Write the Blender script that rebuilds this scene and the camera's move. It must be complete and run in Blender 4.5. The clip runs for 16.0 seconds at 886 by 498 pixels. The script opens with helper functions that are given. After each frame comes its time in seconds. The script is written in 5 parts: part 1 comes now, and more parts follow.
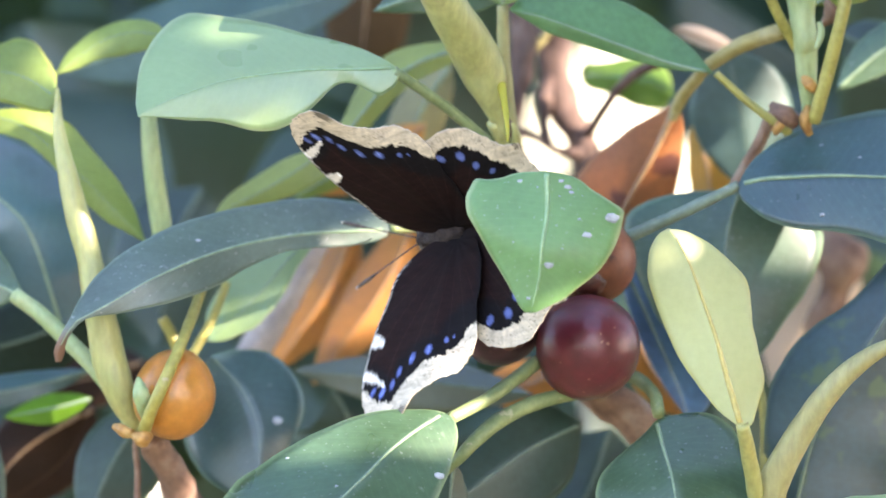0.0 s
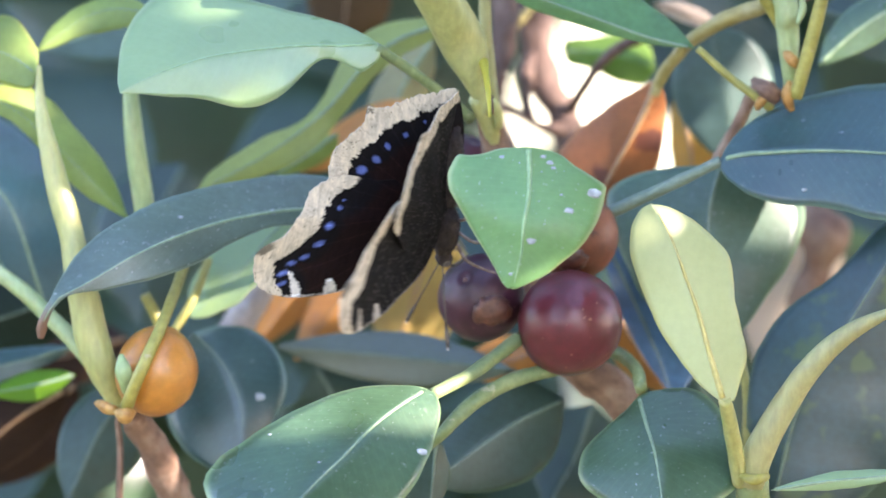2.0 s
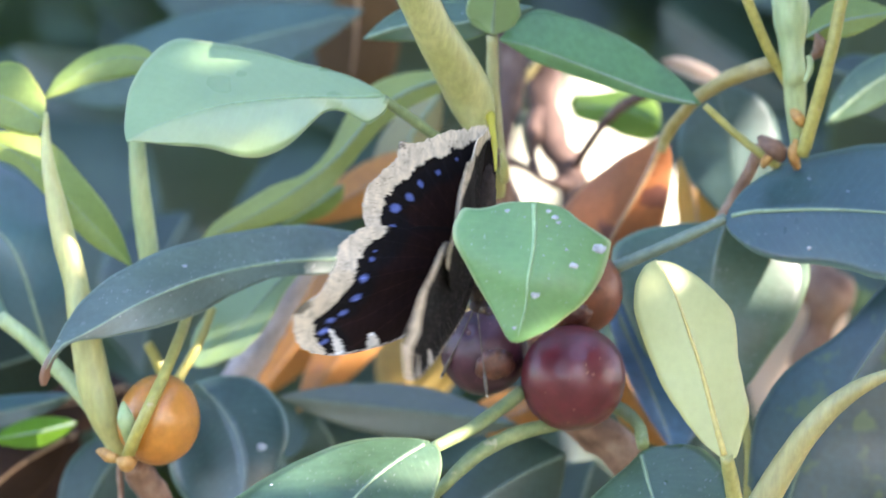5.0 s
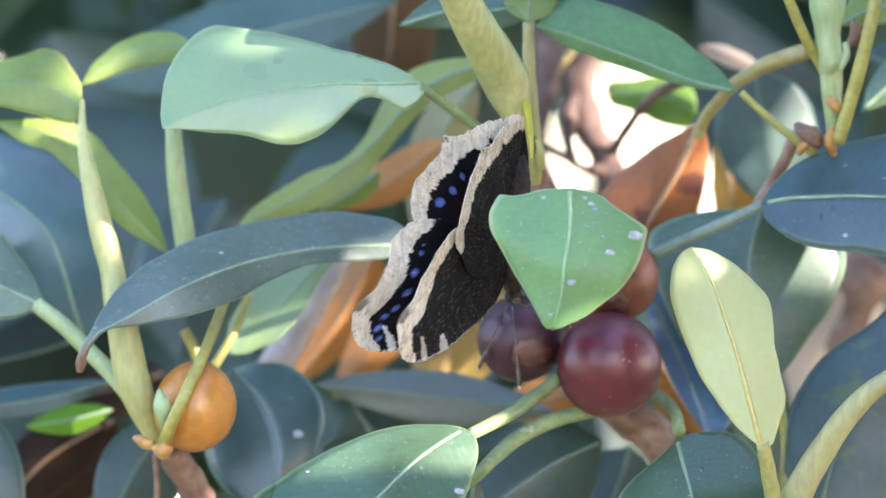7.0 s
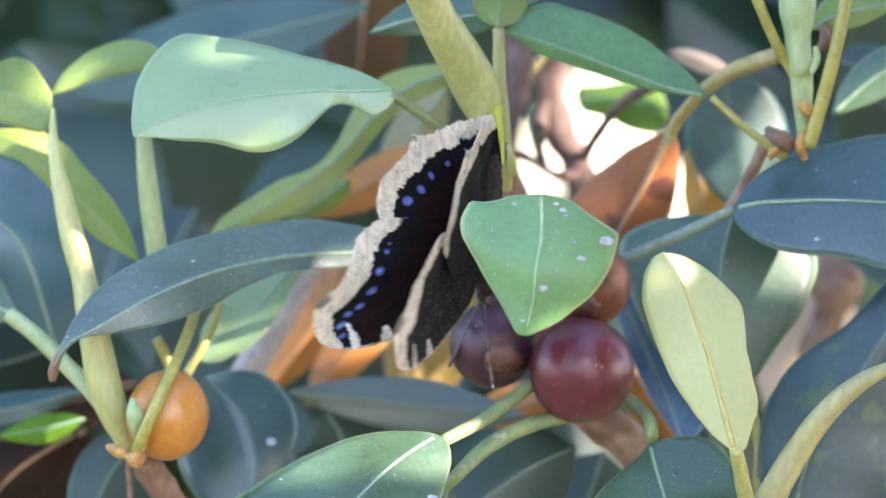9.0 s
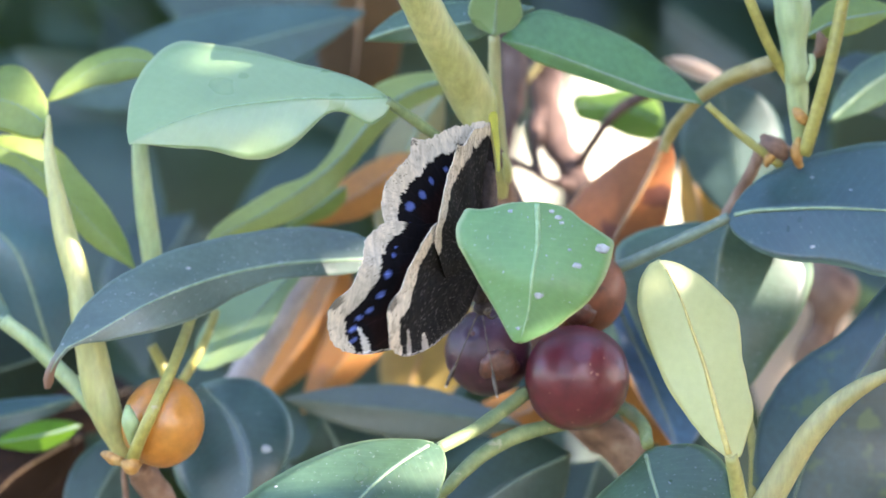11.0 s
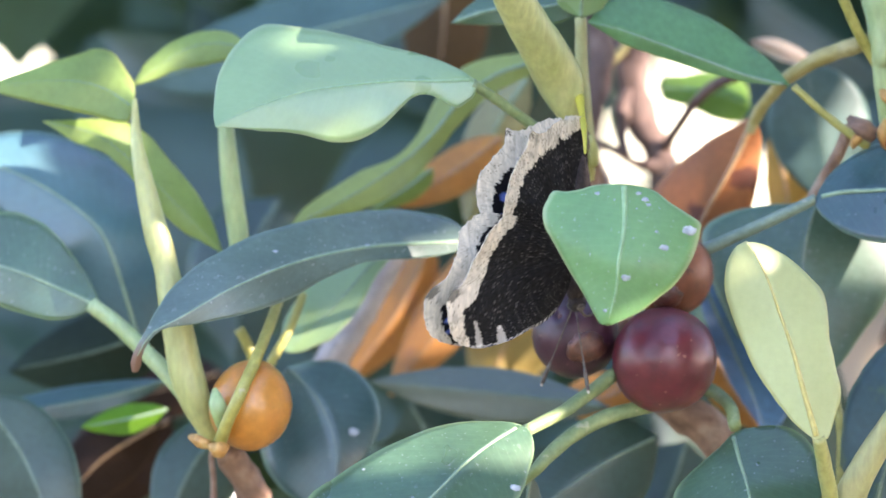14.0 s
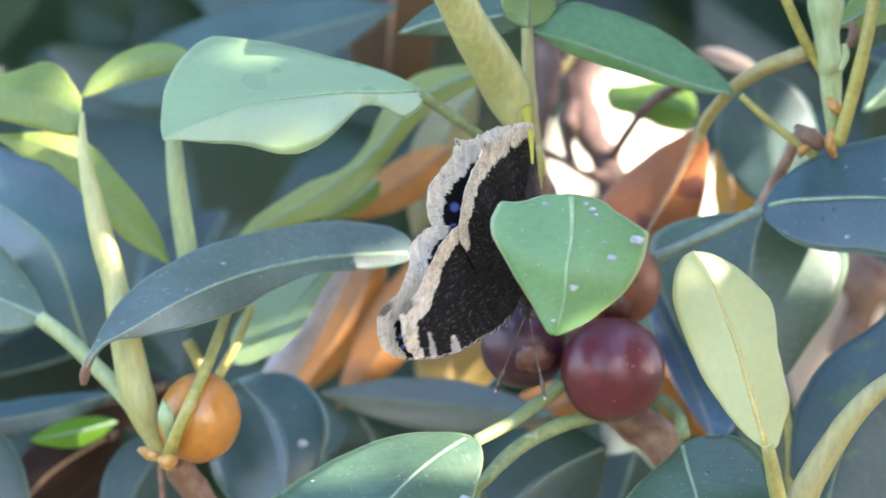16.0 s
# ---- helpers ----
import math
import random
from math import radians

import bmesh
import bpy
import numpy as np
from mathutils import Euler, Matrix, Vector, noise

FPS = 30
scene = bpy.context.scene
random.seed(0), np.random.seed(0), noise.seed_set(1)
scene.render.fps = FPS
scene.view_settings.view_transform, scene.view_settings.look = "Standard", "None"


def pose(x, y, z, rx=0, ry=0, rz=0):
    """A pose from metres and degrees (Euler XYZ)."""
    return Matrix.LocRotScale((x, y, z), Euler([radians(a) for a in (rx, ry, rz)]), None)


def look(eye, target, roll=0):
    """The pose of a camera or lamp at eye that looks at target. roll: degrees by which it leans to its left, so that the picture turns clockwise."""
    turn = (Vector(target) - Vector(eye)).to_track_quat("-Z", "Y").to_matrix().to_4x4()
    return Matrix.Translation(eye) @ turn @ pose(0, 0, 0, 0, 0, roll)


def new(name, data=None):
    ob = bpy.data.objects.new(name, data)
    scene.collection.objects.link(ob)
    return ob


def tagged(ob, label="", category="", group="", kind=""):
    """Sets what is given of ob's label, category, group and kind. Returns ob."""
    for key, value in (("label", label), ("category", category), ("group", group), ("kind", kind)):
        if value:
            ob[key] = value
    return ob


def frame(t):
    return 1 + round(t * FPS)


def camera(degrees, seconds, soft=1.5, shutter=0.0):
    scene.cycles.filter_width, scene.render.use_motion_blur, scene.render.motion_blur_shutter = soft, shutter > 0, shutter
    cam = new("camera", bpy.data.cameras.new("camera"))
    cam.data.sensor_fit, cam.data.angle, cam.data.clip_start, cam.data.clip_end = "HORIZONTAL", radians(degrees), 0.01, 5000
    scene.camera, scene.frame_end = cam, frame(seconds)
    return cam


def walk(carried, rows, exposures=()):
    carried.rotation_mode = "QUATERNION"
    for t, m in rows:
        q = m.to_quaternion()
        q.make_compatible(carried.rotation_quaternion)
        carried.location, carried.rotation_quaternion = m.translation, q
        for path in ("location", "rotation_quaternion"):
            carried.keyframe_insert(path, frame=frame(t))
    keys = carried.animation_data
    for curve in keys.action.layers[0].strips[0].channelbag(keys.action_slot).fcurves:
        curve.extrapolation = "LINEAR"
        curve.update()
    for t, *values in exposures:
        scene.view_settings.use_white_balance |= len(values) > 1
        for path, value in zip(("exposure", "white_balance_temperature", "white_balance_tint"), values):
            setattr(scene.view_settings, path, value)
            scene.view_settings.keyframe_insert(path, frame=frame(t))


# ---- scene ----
# Camera: a hand-held long lens, a metre and a half from a fig branch with a butterfly on it.
# Lengths below are millimetres about the point ORIGIN unless they say metres.
from mathutils import geometry

MM = 0.001
ORIGIN = Vector((0.0, 0.0, 1.5))
cam = camera(6.283, 16.0, soft=1.6, shutter=0.5)
cam.data.dof.use_dof = True
cam.data.dof.focus_distance = 1.485
cam.data.dof.aperture_fstop = 12.0
EYE = (0.0, -1.5, 1.5)


def aim(yaw, pitch, roll):
    """Pose of the camera at EYE turned by degrees: yaw to the left, pitch up, roll as look() takes it."""
    a, b = radians(yaw), radians(pitch)
    way = Vector((-math.sin(a) * math.cos(b), math.cos(a) * math.cos(b), math.sin(b)))
    return look(EYE, Vector(EYE) + way, roll)


PATH = [
    (0, 0.000, 0.000, -0.00),
    (0.5, -0.134, 0.013, 0.02),
    (1, -0.203, -0.025, -0.05),
    (1.5, -0.259, -0.152, -0.07),
    (2, -0.126, -0.171, -0.13),
    (2.5, 0.138, -0.213, 0.04),
    (3, 0.202, -0.049, -0.01),
    (3.5, 0.191, -0.143, -0.02),
    (4, 0.118, -0.093, 0.20),
    (4.5, -0.023, -0.008, 0.63),
    (5, -0.093, 0.205, 0.73),
    (5.2, -0.053, 0.312, 0.89),
    (7.3, 0.174, 0.097, 0.72),
    (7.5, 0.062, 0.114, 0.79),
    (8, -0.150, 0.130, 0.84),
    (8.5, -0.097, 0.185, 0.42),
    (9, -0.038, 0.158, 0.35),
    (9.2, -0.096, 0.138, 0.44),
    (11.3, -0.054, 0.224, 0.35),
    (11.5, -0.040, 0.229, 0.21),
    (12, 0.005, 0.119, 0.15),
    (12.5, 0.023, 0.114, 0.30),
    (13, 0.299, 0.123, 0.23),
    (13.5, 0.431, 0.103, 0.32),
    (14, 0.547, 0.083, 0.24),
    (14.5, 0.623, 0.048, 0.26),
    (15, 0.544, 0.106, 0.14),
    (15.5, 0.434, 0.089, 0.09),
    (16, 0.177, 0.161, -0.10),
]
walk(cam, [(t, aim(*turn)) for t, *turn in PATH], [(0.0, 2.97, 6920, 26), (1.0, 2.95, 6780, 26), (2.2, 2.98, 6550, 26), (6.0, 2.96, 6500, 26), (16.0, 2.93, 6480, 26)])

# ---- light: open shade under a tree, afternoon sun on the right ----
SUN_WAY = Vector((0.80, -0.40, 0.42)).normalized()
world = bpy.data.worlds.new("sky")
scene.world = world
world.use_nodes = True
wn = world.node_tree
sky = wn.nodes.new("ShaderNodeTexSky")
sky.sky_type = "NISHITA"
sky.sun_disc = False
sky.sun_elevation = math.asin(SUN_WAY.z)
sky.sun_rotation = math.atan2(SUN_WAY.x, SUN_WAY.y)
sky.air_density, sky.dust_density, sky.ozone_density = 1.0, 0.6, 1.6
back = wn.nodes["Background"]
back.inputs["Strength"].default_value = 0.142
wn.links.new(sky.outputs[0], back.inputs["Color"])
sun = new("sun", bpy.data.lights.new("sun", "SUN"))
sun.data.energy, sun.data.angle, sun.data.color = 3.1, radians(0.53), (1.0, 0.93, 0.78)
sun.matrix_world = look(SUN_WAY * 5, (0, 0, 0))


# ---- materials ----
def material(name):
    m = bpy.data.materials.new(name)
    m.use_nodes = True
    nt = m.node_tree
    nt.nodes.clear()
    return m, nt


def node(nt, kind, **values):
    n = nt.nodes.new(kind)
    for key, value in values.items():
        n.inputs[key.replace("_", " ")].default_value = value
    return n


def ramp(nt, fac, stops):
    n = nt.nodes.new("ShaderNodeValToRGB")
    el = n.color_ramp.elements
    while len(el) < len(stops):
        el.new(0.5)
    for e, (p, c) in zip(el, stops):
        e.position, e.color = p, (*c, 1)
    nt.links.new(fac, n.inputs[0])
    return n.outputs[0]


def mixed(nt, fac, a, b, mode="MIX"):
    n = nt.nodes.new("ShaderNodeMix")
    n.data_type, n.blend_type = "RGBA", mode
    for value, i in ((fac, 0), (a, 6), (b, 7)):
        if isinstance(value, bpy.types.NodeSocket):
            nt.links.new(value, n.inputs[i])
        else:
            n.inputs[i].default_value = value if i == 0 else (*value, 1)
    return n.outputs[2]


def noise_out(nt, scale, detail=3.0, rough=0.55, stretch=None, which=0):
    c = nt.nodes.new("ShaderNodeTexCoord")
    src = c.outputs["Object"]
    if stretch:
        mp = nt.nodes.new("ShaderNodeMapping")
        mp.inputs["Scale"].default_value = stretch
        nt.links.new(src, mp.inputs[0])
        src = mp.outputs[0]
    n = node(nt, "ShaderNodeTexNoise", Scale=scale, Detail=detail, Roughness=rough)
    nt.links.new(src, n.inputs["Vector"])
    return n.outputs[which]


def bump(nt, height, strength, distance):
    b = node(nt, "ShaderNodeBump", Strength=strength, Distance=distance)
    nt.links.new(height, b.inputs["Height"])
    return b.outputs[0]


def finish(nt, shader):
    out = nt.nodes.new("ShaderNodeOutputMaterial")
    nt.links.new(shader, out.inputs["Surface"])


def leaf_material(name, top, vein, rough=0.32, thin=0.25, glow=(0.3, 0.5, 0.05), specks=0.0, spot=None, coat=0.0, tip=None, gloss=0.75, mottle=1.0, dust=0.0, spot_scale=150):
    """A waxy leaf: base colour mottled at two scales, pinnate veins from the leaf's own UV (u along, v across), light through the blade."""
    m, nt = material(name)
    big, small = noise_out(nt, 60), noise_out(nt, 700, 4)
    dark = tuple(c * (1 - 0.28 * mottle) for c in top)
    light = tuple(min(1, c * (1 + 0.25 * mottle) + 0.006 * mottle) for c in top)
    col = ramp(nt, big, [(0.3, dark), (0.55, top), (0.78, light)])
    grain = ramp(nt, small, [(0.3, (1 - 0.2 * mottle,) * 3), (0.7, (1 + 0.14 * mottle,) * 3)])
    col = mixed(nt, 1.0, col, grain, "MULTIPLY")
    uv = nt.nodes.new("ShaderNodeUVMap")
    uv.uv_map = "leaf"
    sep = nt.nodes.new("ShaderNodeSeparateXYZ")
    nt.links.new(uv.outputs[0], sep.inputs[0])
    # side veins: stripes in u + 0.35 |v|
    av = node(nt, "ShaderNodeMath")
    av.operation = "ABSOLUTE"
    nt.links.new(sep.outputs[1], av.inputs[0])
    skew = nt.nodes.new("ShaderNodeMath")
    skew.operation = "MULTIPLY_ADD"
    nt.links.new(av.outputs[0], skew.inputs[0])
    skew.inputs[1].default_value = -0.16
    nt.links.new(sep.outputs[0], skew.inputs[2])
    wob = nt.nodes.new("ShaderNodeMath")
    wob.operation = "MULTIPLY_ADD"
    nt.links.new(big, wob.inputs[0])
    wob.inputs[1].default_value = 0.02
    nt.links.new(skew.outputs[0], wob.inputs[2])
    wave = nt.nodes.new("ShaderNodeMath")
    wave.operation = "MULTIPLY"
    nt.links.new(wob.outputs[0], wave.inputs[0])
    wave.inputs[1].default_value = 22.0
    fr = nt.nodes.new("ShaderNodeMath")
    fr.operation = "PINGPONG"
    fr.inputs[1].default_value = 0.5
    nt.links.new(wave.outputs[0], fr.inputs[0])
    line = ramp(nt, fr.outputs[0], [(0.0, (0.07,) * 3), (0.14, (0, 0, 0))])
    col = mixed(nt, line, col, vein)
    edge = ramp(nt, av.outputs[0], [(0.935, (0, 0, 0)), (0.985, (0.8,) * 3)])
    col = mixed(nt, edge, col, vein)
    if dust:
        sp = ramp(nt, noise_out(nt, 1500, 1, 0.4), [(0.71, (0, 0, 0)), (0.75, (dust,) * 3)])
        col = mixed(nt, sp, col, (0.5, 0.52, 0.48))
    if tip:
        col = mixed(nt, ramp(nt, sep.outputs[0], [(0.90, (0, 0, 0)), (0.96, (1, 1, 1))]), col, tip)
    if specks:
        sp = ramp(nt, noise_out(nt, 420, 2, 0.4), [(0.70, (0, 0, 0)), (0.74, (specks,) * 3)])
        col = mixed(nt, sp, col, (0.55, 0.56, 0.52))
    if spot:
        sp = ramp(nt, noise_out(nt, spot_scale, 2, 0.5), [(0.58, (0, 0, 0)), (0.66, (1, 1, 1))])
        col = mixed(nt, sp, col, spot)
    p = node(nt, "ShaderNodeBsdfPrincipled", Roughness=rough)
    p.inputs["Specular IOR Level"].default_value = gloss
    p.inputs["Coat Weight"].default_value = coat
    p.inputs["Coat Roughness"].default_value = 0.3
    nt.links.new(col, p.inputs["Base Color"])
    rr = ramp(nt, big, [(0.3, (rough * 0.8,) * 3), (0.7, (rough * 1.3,) * 3)])
    nt.links.new(rr, p.inputs["Roughness"])
    h = mixed(nt, 0.5, small, line)
    nt.links.new(bump(nt, h, 0.2, 0.0002), p.inputs["Normal"])
    tr = node(nt, "ShaderNodeBsdfTranslucent")
    tc = mixed(nt, 0.25, glow, col)
    nt.links.new(tc, tr.inputs["Color"])
    mix = nt.nodes.new("ShaderNodeMixShader")
    mix.inputs[0].default_value = thin
    nt.links.new(p.outputs[0], mix.inputs[1])
    nt.links.new(tr.outputs[0], mix.inputs[2])
    finish(nt, mix.outputs[0])
    return m


def plain_material(name, stops, scale=200, rough=0.5, bump_scale=900, bump_size=0.0003, stretch=None, sub=0.0, metal=0.0, coat=0.0, spots=None):
    m, nt = material(name)
    n1, n2 = noise_out(nt, scale, 4, 0.6, stretch), noise_out(nt, bump_scale, 4, 0.6, stretch)
    col = ramp(nt, n1, stops)
    col = mixed(nt, 1.0, col, ramp(nt, n2, [(0.3, (0.82,) * 3), (0.7, (1.14,) * 3)]), "MULTIPLY")
    if spots:
        sc, lo, hi, c = spots
        col = mixed(nt, ramp(nt, noise_out(nt, sc, 2, 0.5), [(lo, (0, 0, 0)), (hi, (0.85,) * 3)]), col, c)
    p = node(nt, "ShaderNodeBsdfPrincipled", Roughness=rough, Metallic=metal)
    p.inputs["Coat Weight"].default_value = coat
    p.inputs["Coat Roughness"].default_value = 0.34
    if sub:
        p.inputs["Subsurface Weight"].default_value = sub
        p.inputs["Subsurface Radius"].default_value = (0.004, 0.002, 0.001)
    nt.links.new(col, p.inputs["Base Color"])
    nt.links.new(bump(nt, n2, 0.5, bump_size), p.inputs["Normal"])
    finish(nt, p.outputs[0])
    return m


def wing_material(name, rough, scale_hair):
    """Wing scales: the pattern is the colour layer 'pattern', broken up by fine scale rows."""
    m, nt = material(name)
    a = nt.nodes.new("ShaderNodeVertexColor")
    a.layer_name = "pattern"
    g = noise_out(nt, scale_hair, 3, 0.6, (1, 0.35, 1))
    col = mixed(nt, 1.0, a.outputs[0], ramp(nt, g, [(0.25, (0.7,) * 3), (0.75, (1.25,) * 3)]), "MULTIPLY")
    p = node(nt, "ShaderNodeBsdfPrincipled", Roughness=rough)
    p.inputs["Specular IOR Level"].default_value = 0.12
    nt.links.new(col, p.inputs["Base Color"])
    nt.links.new(bump(nt, g, 0.4, 0.0002), p.inputs["Normal"])
    finish(nt, p.outputs[0])
    return m


LEAF = leaf_material("leaf_green", (0.058, 0.122, 0.066), (0.26, 0.38, 0.18), 0.33, 0.2, specks=0.12, dust=0.4, gloss=0.9)
LEAF_BRIGHT = leaf_material("leaf_bright_green", (0.14, 0.31, 0.105), (0.42, 0.52, 0.26), 0.42, 0.25, mottle=0.5, dust=0.4)
# some of the reflected sky's blue is mixed into this base colour
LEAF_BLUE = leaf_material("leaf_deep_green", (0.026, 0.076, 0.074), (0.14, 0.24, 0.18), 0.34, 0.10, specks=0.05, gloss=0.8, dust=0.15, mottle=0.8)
LEAF_TEAL = leaf_material("leaf_teal_green", (0.050, 0.100, 0.084), (0.1, 0.18, 0.14), 0.45, 0.15, gloss=0.5)
# green tinted with the blue that the sky would reflect
LEAF_SKY_TINT = leaf_material("leaf_sky_tinted_green", (0.048, 0.128, 0.142), (0.18, 0.29, 0.24), 0.34, 0.12, gloss=0.9, mottle=0.6)
LEAF_MID = leaf_material("leaf_mid_green", (0.052, 0.108, 0.070), (0.2, 0.3, 0.18), 0.38, 0.15, gloss=0.6, dust=0.2)
# glossy leaf; the blue sheen of the sky is put into its base colour
LEAF_SKY_SHEEN = leaf_material("leaf_painted_sky_sheen", (0.07, 0.17, 0.30), (0.12, 0.22, 0.28), 0.2, 0.10, gloss=1.0, coat=1.0)
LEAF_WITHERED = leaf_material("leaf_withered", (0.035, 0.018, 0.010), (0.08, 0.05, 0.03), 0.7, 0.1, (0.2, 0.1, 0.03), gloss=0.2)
# leaf green taken almost to black, with deep shade put into the colour
LEAF_DEEP_SHADE = leaf_material("leaf_painted_deep_shade", (0.014, 0.030, 0.020), (0.03, 0.06, 0.04), 0.6, 0.05, gloss=0.25)
LEAF_GOLD = leaf_material("leaf_dry_gold", (0.50, 0.37, 0.09), (0.5, 0.38, 0.12), 0.55, 0.4, (0.7, 0.5, 0.1))
LEAF_MOTTLED = leaf_material("leaf_mottled_green", (0.018, 0.056, 0.060), (0.08, 0.14, 0.09), 0.36, 0.10, gloss=0.7, spot=(0.055, 0.105, 0.045))
# darker copy of the leaf green; shade is part of its base colour
LEAF_DARK = leaf_material("leaf_painted_shade_green", (0.028, 0.062, 0.046), (0.08, 0.15, 0.09), 0.38, 0.10, gloss=0.55)
LEAF_SAGE = leaf_material("leaf_sage_green", (0.245, 0.375, 0.172), (0.42, 0.52, 0.30), 0.30, 0.25, gloss=1.0, mottle=0.3)
LEAF_SMOOTH = leaf_material("leaf_smooth_green", (0.090, 0.225, 0.075), (0.20, 0.34, 0.14), 0.38, 0.25, gloss=0.65)
LEAF_LONG = leaf_material("leaf_grey_green", (0.070, 0.118, 0.088), (0.18, 0.26, 0.20), 0.42, 0.1, specks=0.1, gloss=1.0, tip=(0.16, 0.07, 0.035), dust=0.4)
LEAF_LIME = leaf_material("leaf_yellow_green", (0.24, 0.335, 0.08), (0.54, 0.54, 0.14), 0.42, 0.42, (0.5, 0.65, 0.08))
# green paled to grey: the sheen on the blade is part of the colour
LEAF_GREY_SHEEN = leaf_material("leaf_painted_grey_sheen", (0.105, 0.135, 0.100), (0.2, 0.25, 0.18), 0.4, 0.15, gloss=0.9, mottle=0.6)
LEAF_FRESH = leaf_material("leaf_fresh_green", (0.17, 0.30, 0.055), (0.28, 0.40, 0.10), 0.45, 0.4, (0.4, 0.6, 0.06), gloss=0.4)
LEAF_VIVID = leaf_material("leaf_vivid_green", (0.12, 0.27, 0.015), (0.2, 0.36, 0.05), 0.5, 0.4, (0.35, 0.65, 0.03), gloss=0.3)
LEAF_PALE = leaf_material("leaf_pale_olive", (0.30, 0.29, 0.13), (0.40, 0.38, 0.2), 0.5, 0.35, (0.55, 0.5, 0.15))
LEAF_OLIVE = leaf_material("leaf_olive", (0.30, 0.36, 0.10), (0.48, 0.50, 0.16), 0.42, 0.4, (0.5, 0.6, 0.1), mottle=0.6)
LEAF_BEIGE = leaf_material("leaf_dry_beige", (0.64, 0.55, 0.46), (0.6, 0.5, 0.4), 0.6, 0.75, (0.9, 0.8, 0.68), mottle=0.5)
LEAF_YOUNG = leaf_material("leaf_young_yellow", (0.56, 0.60, 0.31), (0.66, 0.64, 0.30), 0.42, 0.35, mottle=0.3, glow=(0.8, 0.85, 0.16))
LEAF_BROWN = leaf_material("leaf_dead_brown", (0.33, 0.12, 0.032), (0.40, 0.20, 0.07), 0.5, 0.3, (0.8, 0.28, 0.05), spot=(0.10, 0.03, 0.015), spot_scale=170)
LEAF_UMBER = leaf_material("leaf_dark_umber", (0.10, 0.055, 0.018), (0.13, 0.08, 0.03), 0.6, 0.2, (0.25, 0.13, 0.03), gloss=0.2)
LEAF_AMBER = leaf_material("leaf_dying_amber", (0.50, 0.29, 0.03), (0.55, 0.36, 0.08), 0.5, 0.45, (0.8, 0.5, 0.05), mottle=0.7)
LEAF_ORANGE = leaf_material("leaf_dead_orange", (0.55, 0.25, 0.05), (0.62, 0.36, 0.12), 0.55, 0.4, (0.85, 0.48, 0.09), spot=(0.36, 0.17, 0.06))
RIB = plain_material("midrib_pale", [(0.3, (0.17, 0.27, 0.16)), (0.7, (0.27, 0.37, 0.22))], 300, 0.4)
RIB_PALE = plain_material("midrib_pale_green", [(0.3, (0.22, 0.37, 0.17)), (0.7, (0.29, 0.45, 0.23))], 300, 0.4)
RIB_DIM = plain_material("midrib_dim", [(0.3, (0.09, 0.15, 0.10)), (0.7, (0.16, 0.23, 0.15))], 300, 0.4)
RIB_TAN = plain_material("midrib_yellow_tan", [(0.3, (0.46, 0.40, 0.11)), (0.7, (0.56, 0.48, 0.17))], 300, 0.45)
RIB_BROWN = plain_material("midrib_tan", [(0.3, (0.30, 0.17, 0.08)), (0.7, (0.45, 0.28, 0.14))], 300, 0.5)
STALK = plain_material("stalk_green", [(0.3, (0.15, 0.21, 0.085)), (0.7, (0.25, 0.31, 0.13))], 150, 0.45, spots=(500, 0.66, 0.72, (0.38, 0.37, 0.24)))
STALK_GREY = plain_material("stalk_grey_green", [(0.3, (0.12, 0.17, 0.12)), (0.7, (0.21, 0.27, 0.19))], 150, 0.45, spots=(500, 0.64, 0.72, (0.36, 0.36, 0.28)))
STALK_OLIVE = plain_material("stalk_olive", [(0.3, (0.26, 0.24, 0.05)), (0.7, (0.40, 0.36, 0.09))], 150, 0.45, spots=(500, 0.66, 0.72, (0.40, 0.33, 0.18)))
SCAR = plain_material("scale_scar_orange", [(0.3, (0.30, 0.13, 0.03)), (0.55, (0.48, 0.26, 0.07)), (0.8, (0.58, 0.42, 0.16))], 350, 0.6, 800, 0.0005)
SHEATH = plain_material("sheath_yellow", [(0.3, (0.33, 0.34, 0.11)), (0.7, (0.46, 0.45, 0.18))], 120, 0.42, stretch=(1, 1, 0.3), sub=0.25)
STIPULE = leaf_material("stipule_yellow", (0.62, 0.58, 0.10), (0.6, 0.55, 0.15), 0.4, 0.5, (0.9, 0.85, 0.15), mottle=0.3)
SHEATH_OLIVE = plain_material("sheath_olive", [(0.3, (0.29, 0.28, 0.11)), (0.7, (0.40, 0.38, 0.17))], 120, 0.45, stretch=(1, 1, 0.3), sub=0.2)
SHEATH_PALE = plain_material("sheath_pale_green", [(0.3, (0.26, 0.36, 0.15)), (0.7, (0.38, 0.45, 0.22))], 120, 0.42, stretch=(1, 1, 0.3), sub=0.2)
BARK = plain_material("twig_bark", [(0.25, (0.10, 0.055, 0.035)), (0.5, (0.24, 0.14, 0.09)), (0.75, (0.38, 0.28, 0.20))], 160, 0.75, 700, 0.0008)
BARK_DARK = plain_material("limb_bark", [(0.25, (0.055, 0.032, 0.024)), (0.5, (0.13, 0.080, 0.060)), (0.75, (0.21, 0.145, 0.115))], 160, 0.8, 700, 0.0008)
BARK_GREY = plain_material("twig_grey", [(0.25, (0.28, 0.24, 0.22)), (0.5, (0.42, 0.37, 0.34)), (0.75, (0.52, 0.47, 0.44))], 160, 0.75, 700, 0.0006)
BARK_OLIVE = plain_material("twig_olive", [(0.25, (0.17, 0.13, 0.035)), (0.5, (0.30, 0.25, 0.08)), (0.75, (0.42, 0.37, 0.20))], 140, 0.6, 700, 0.0006)
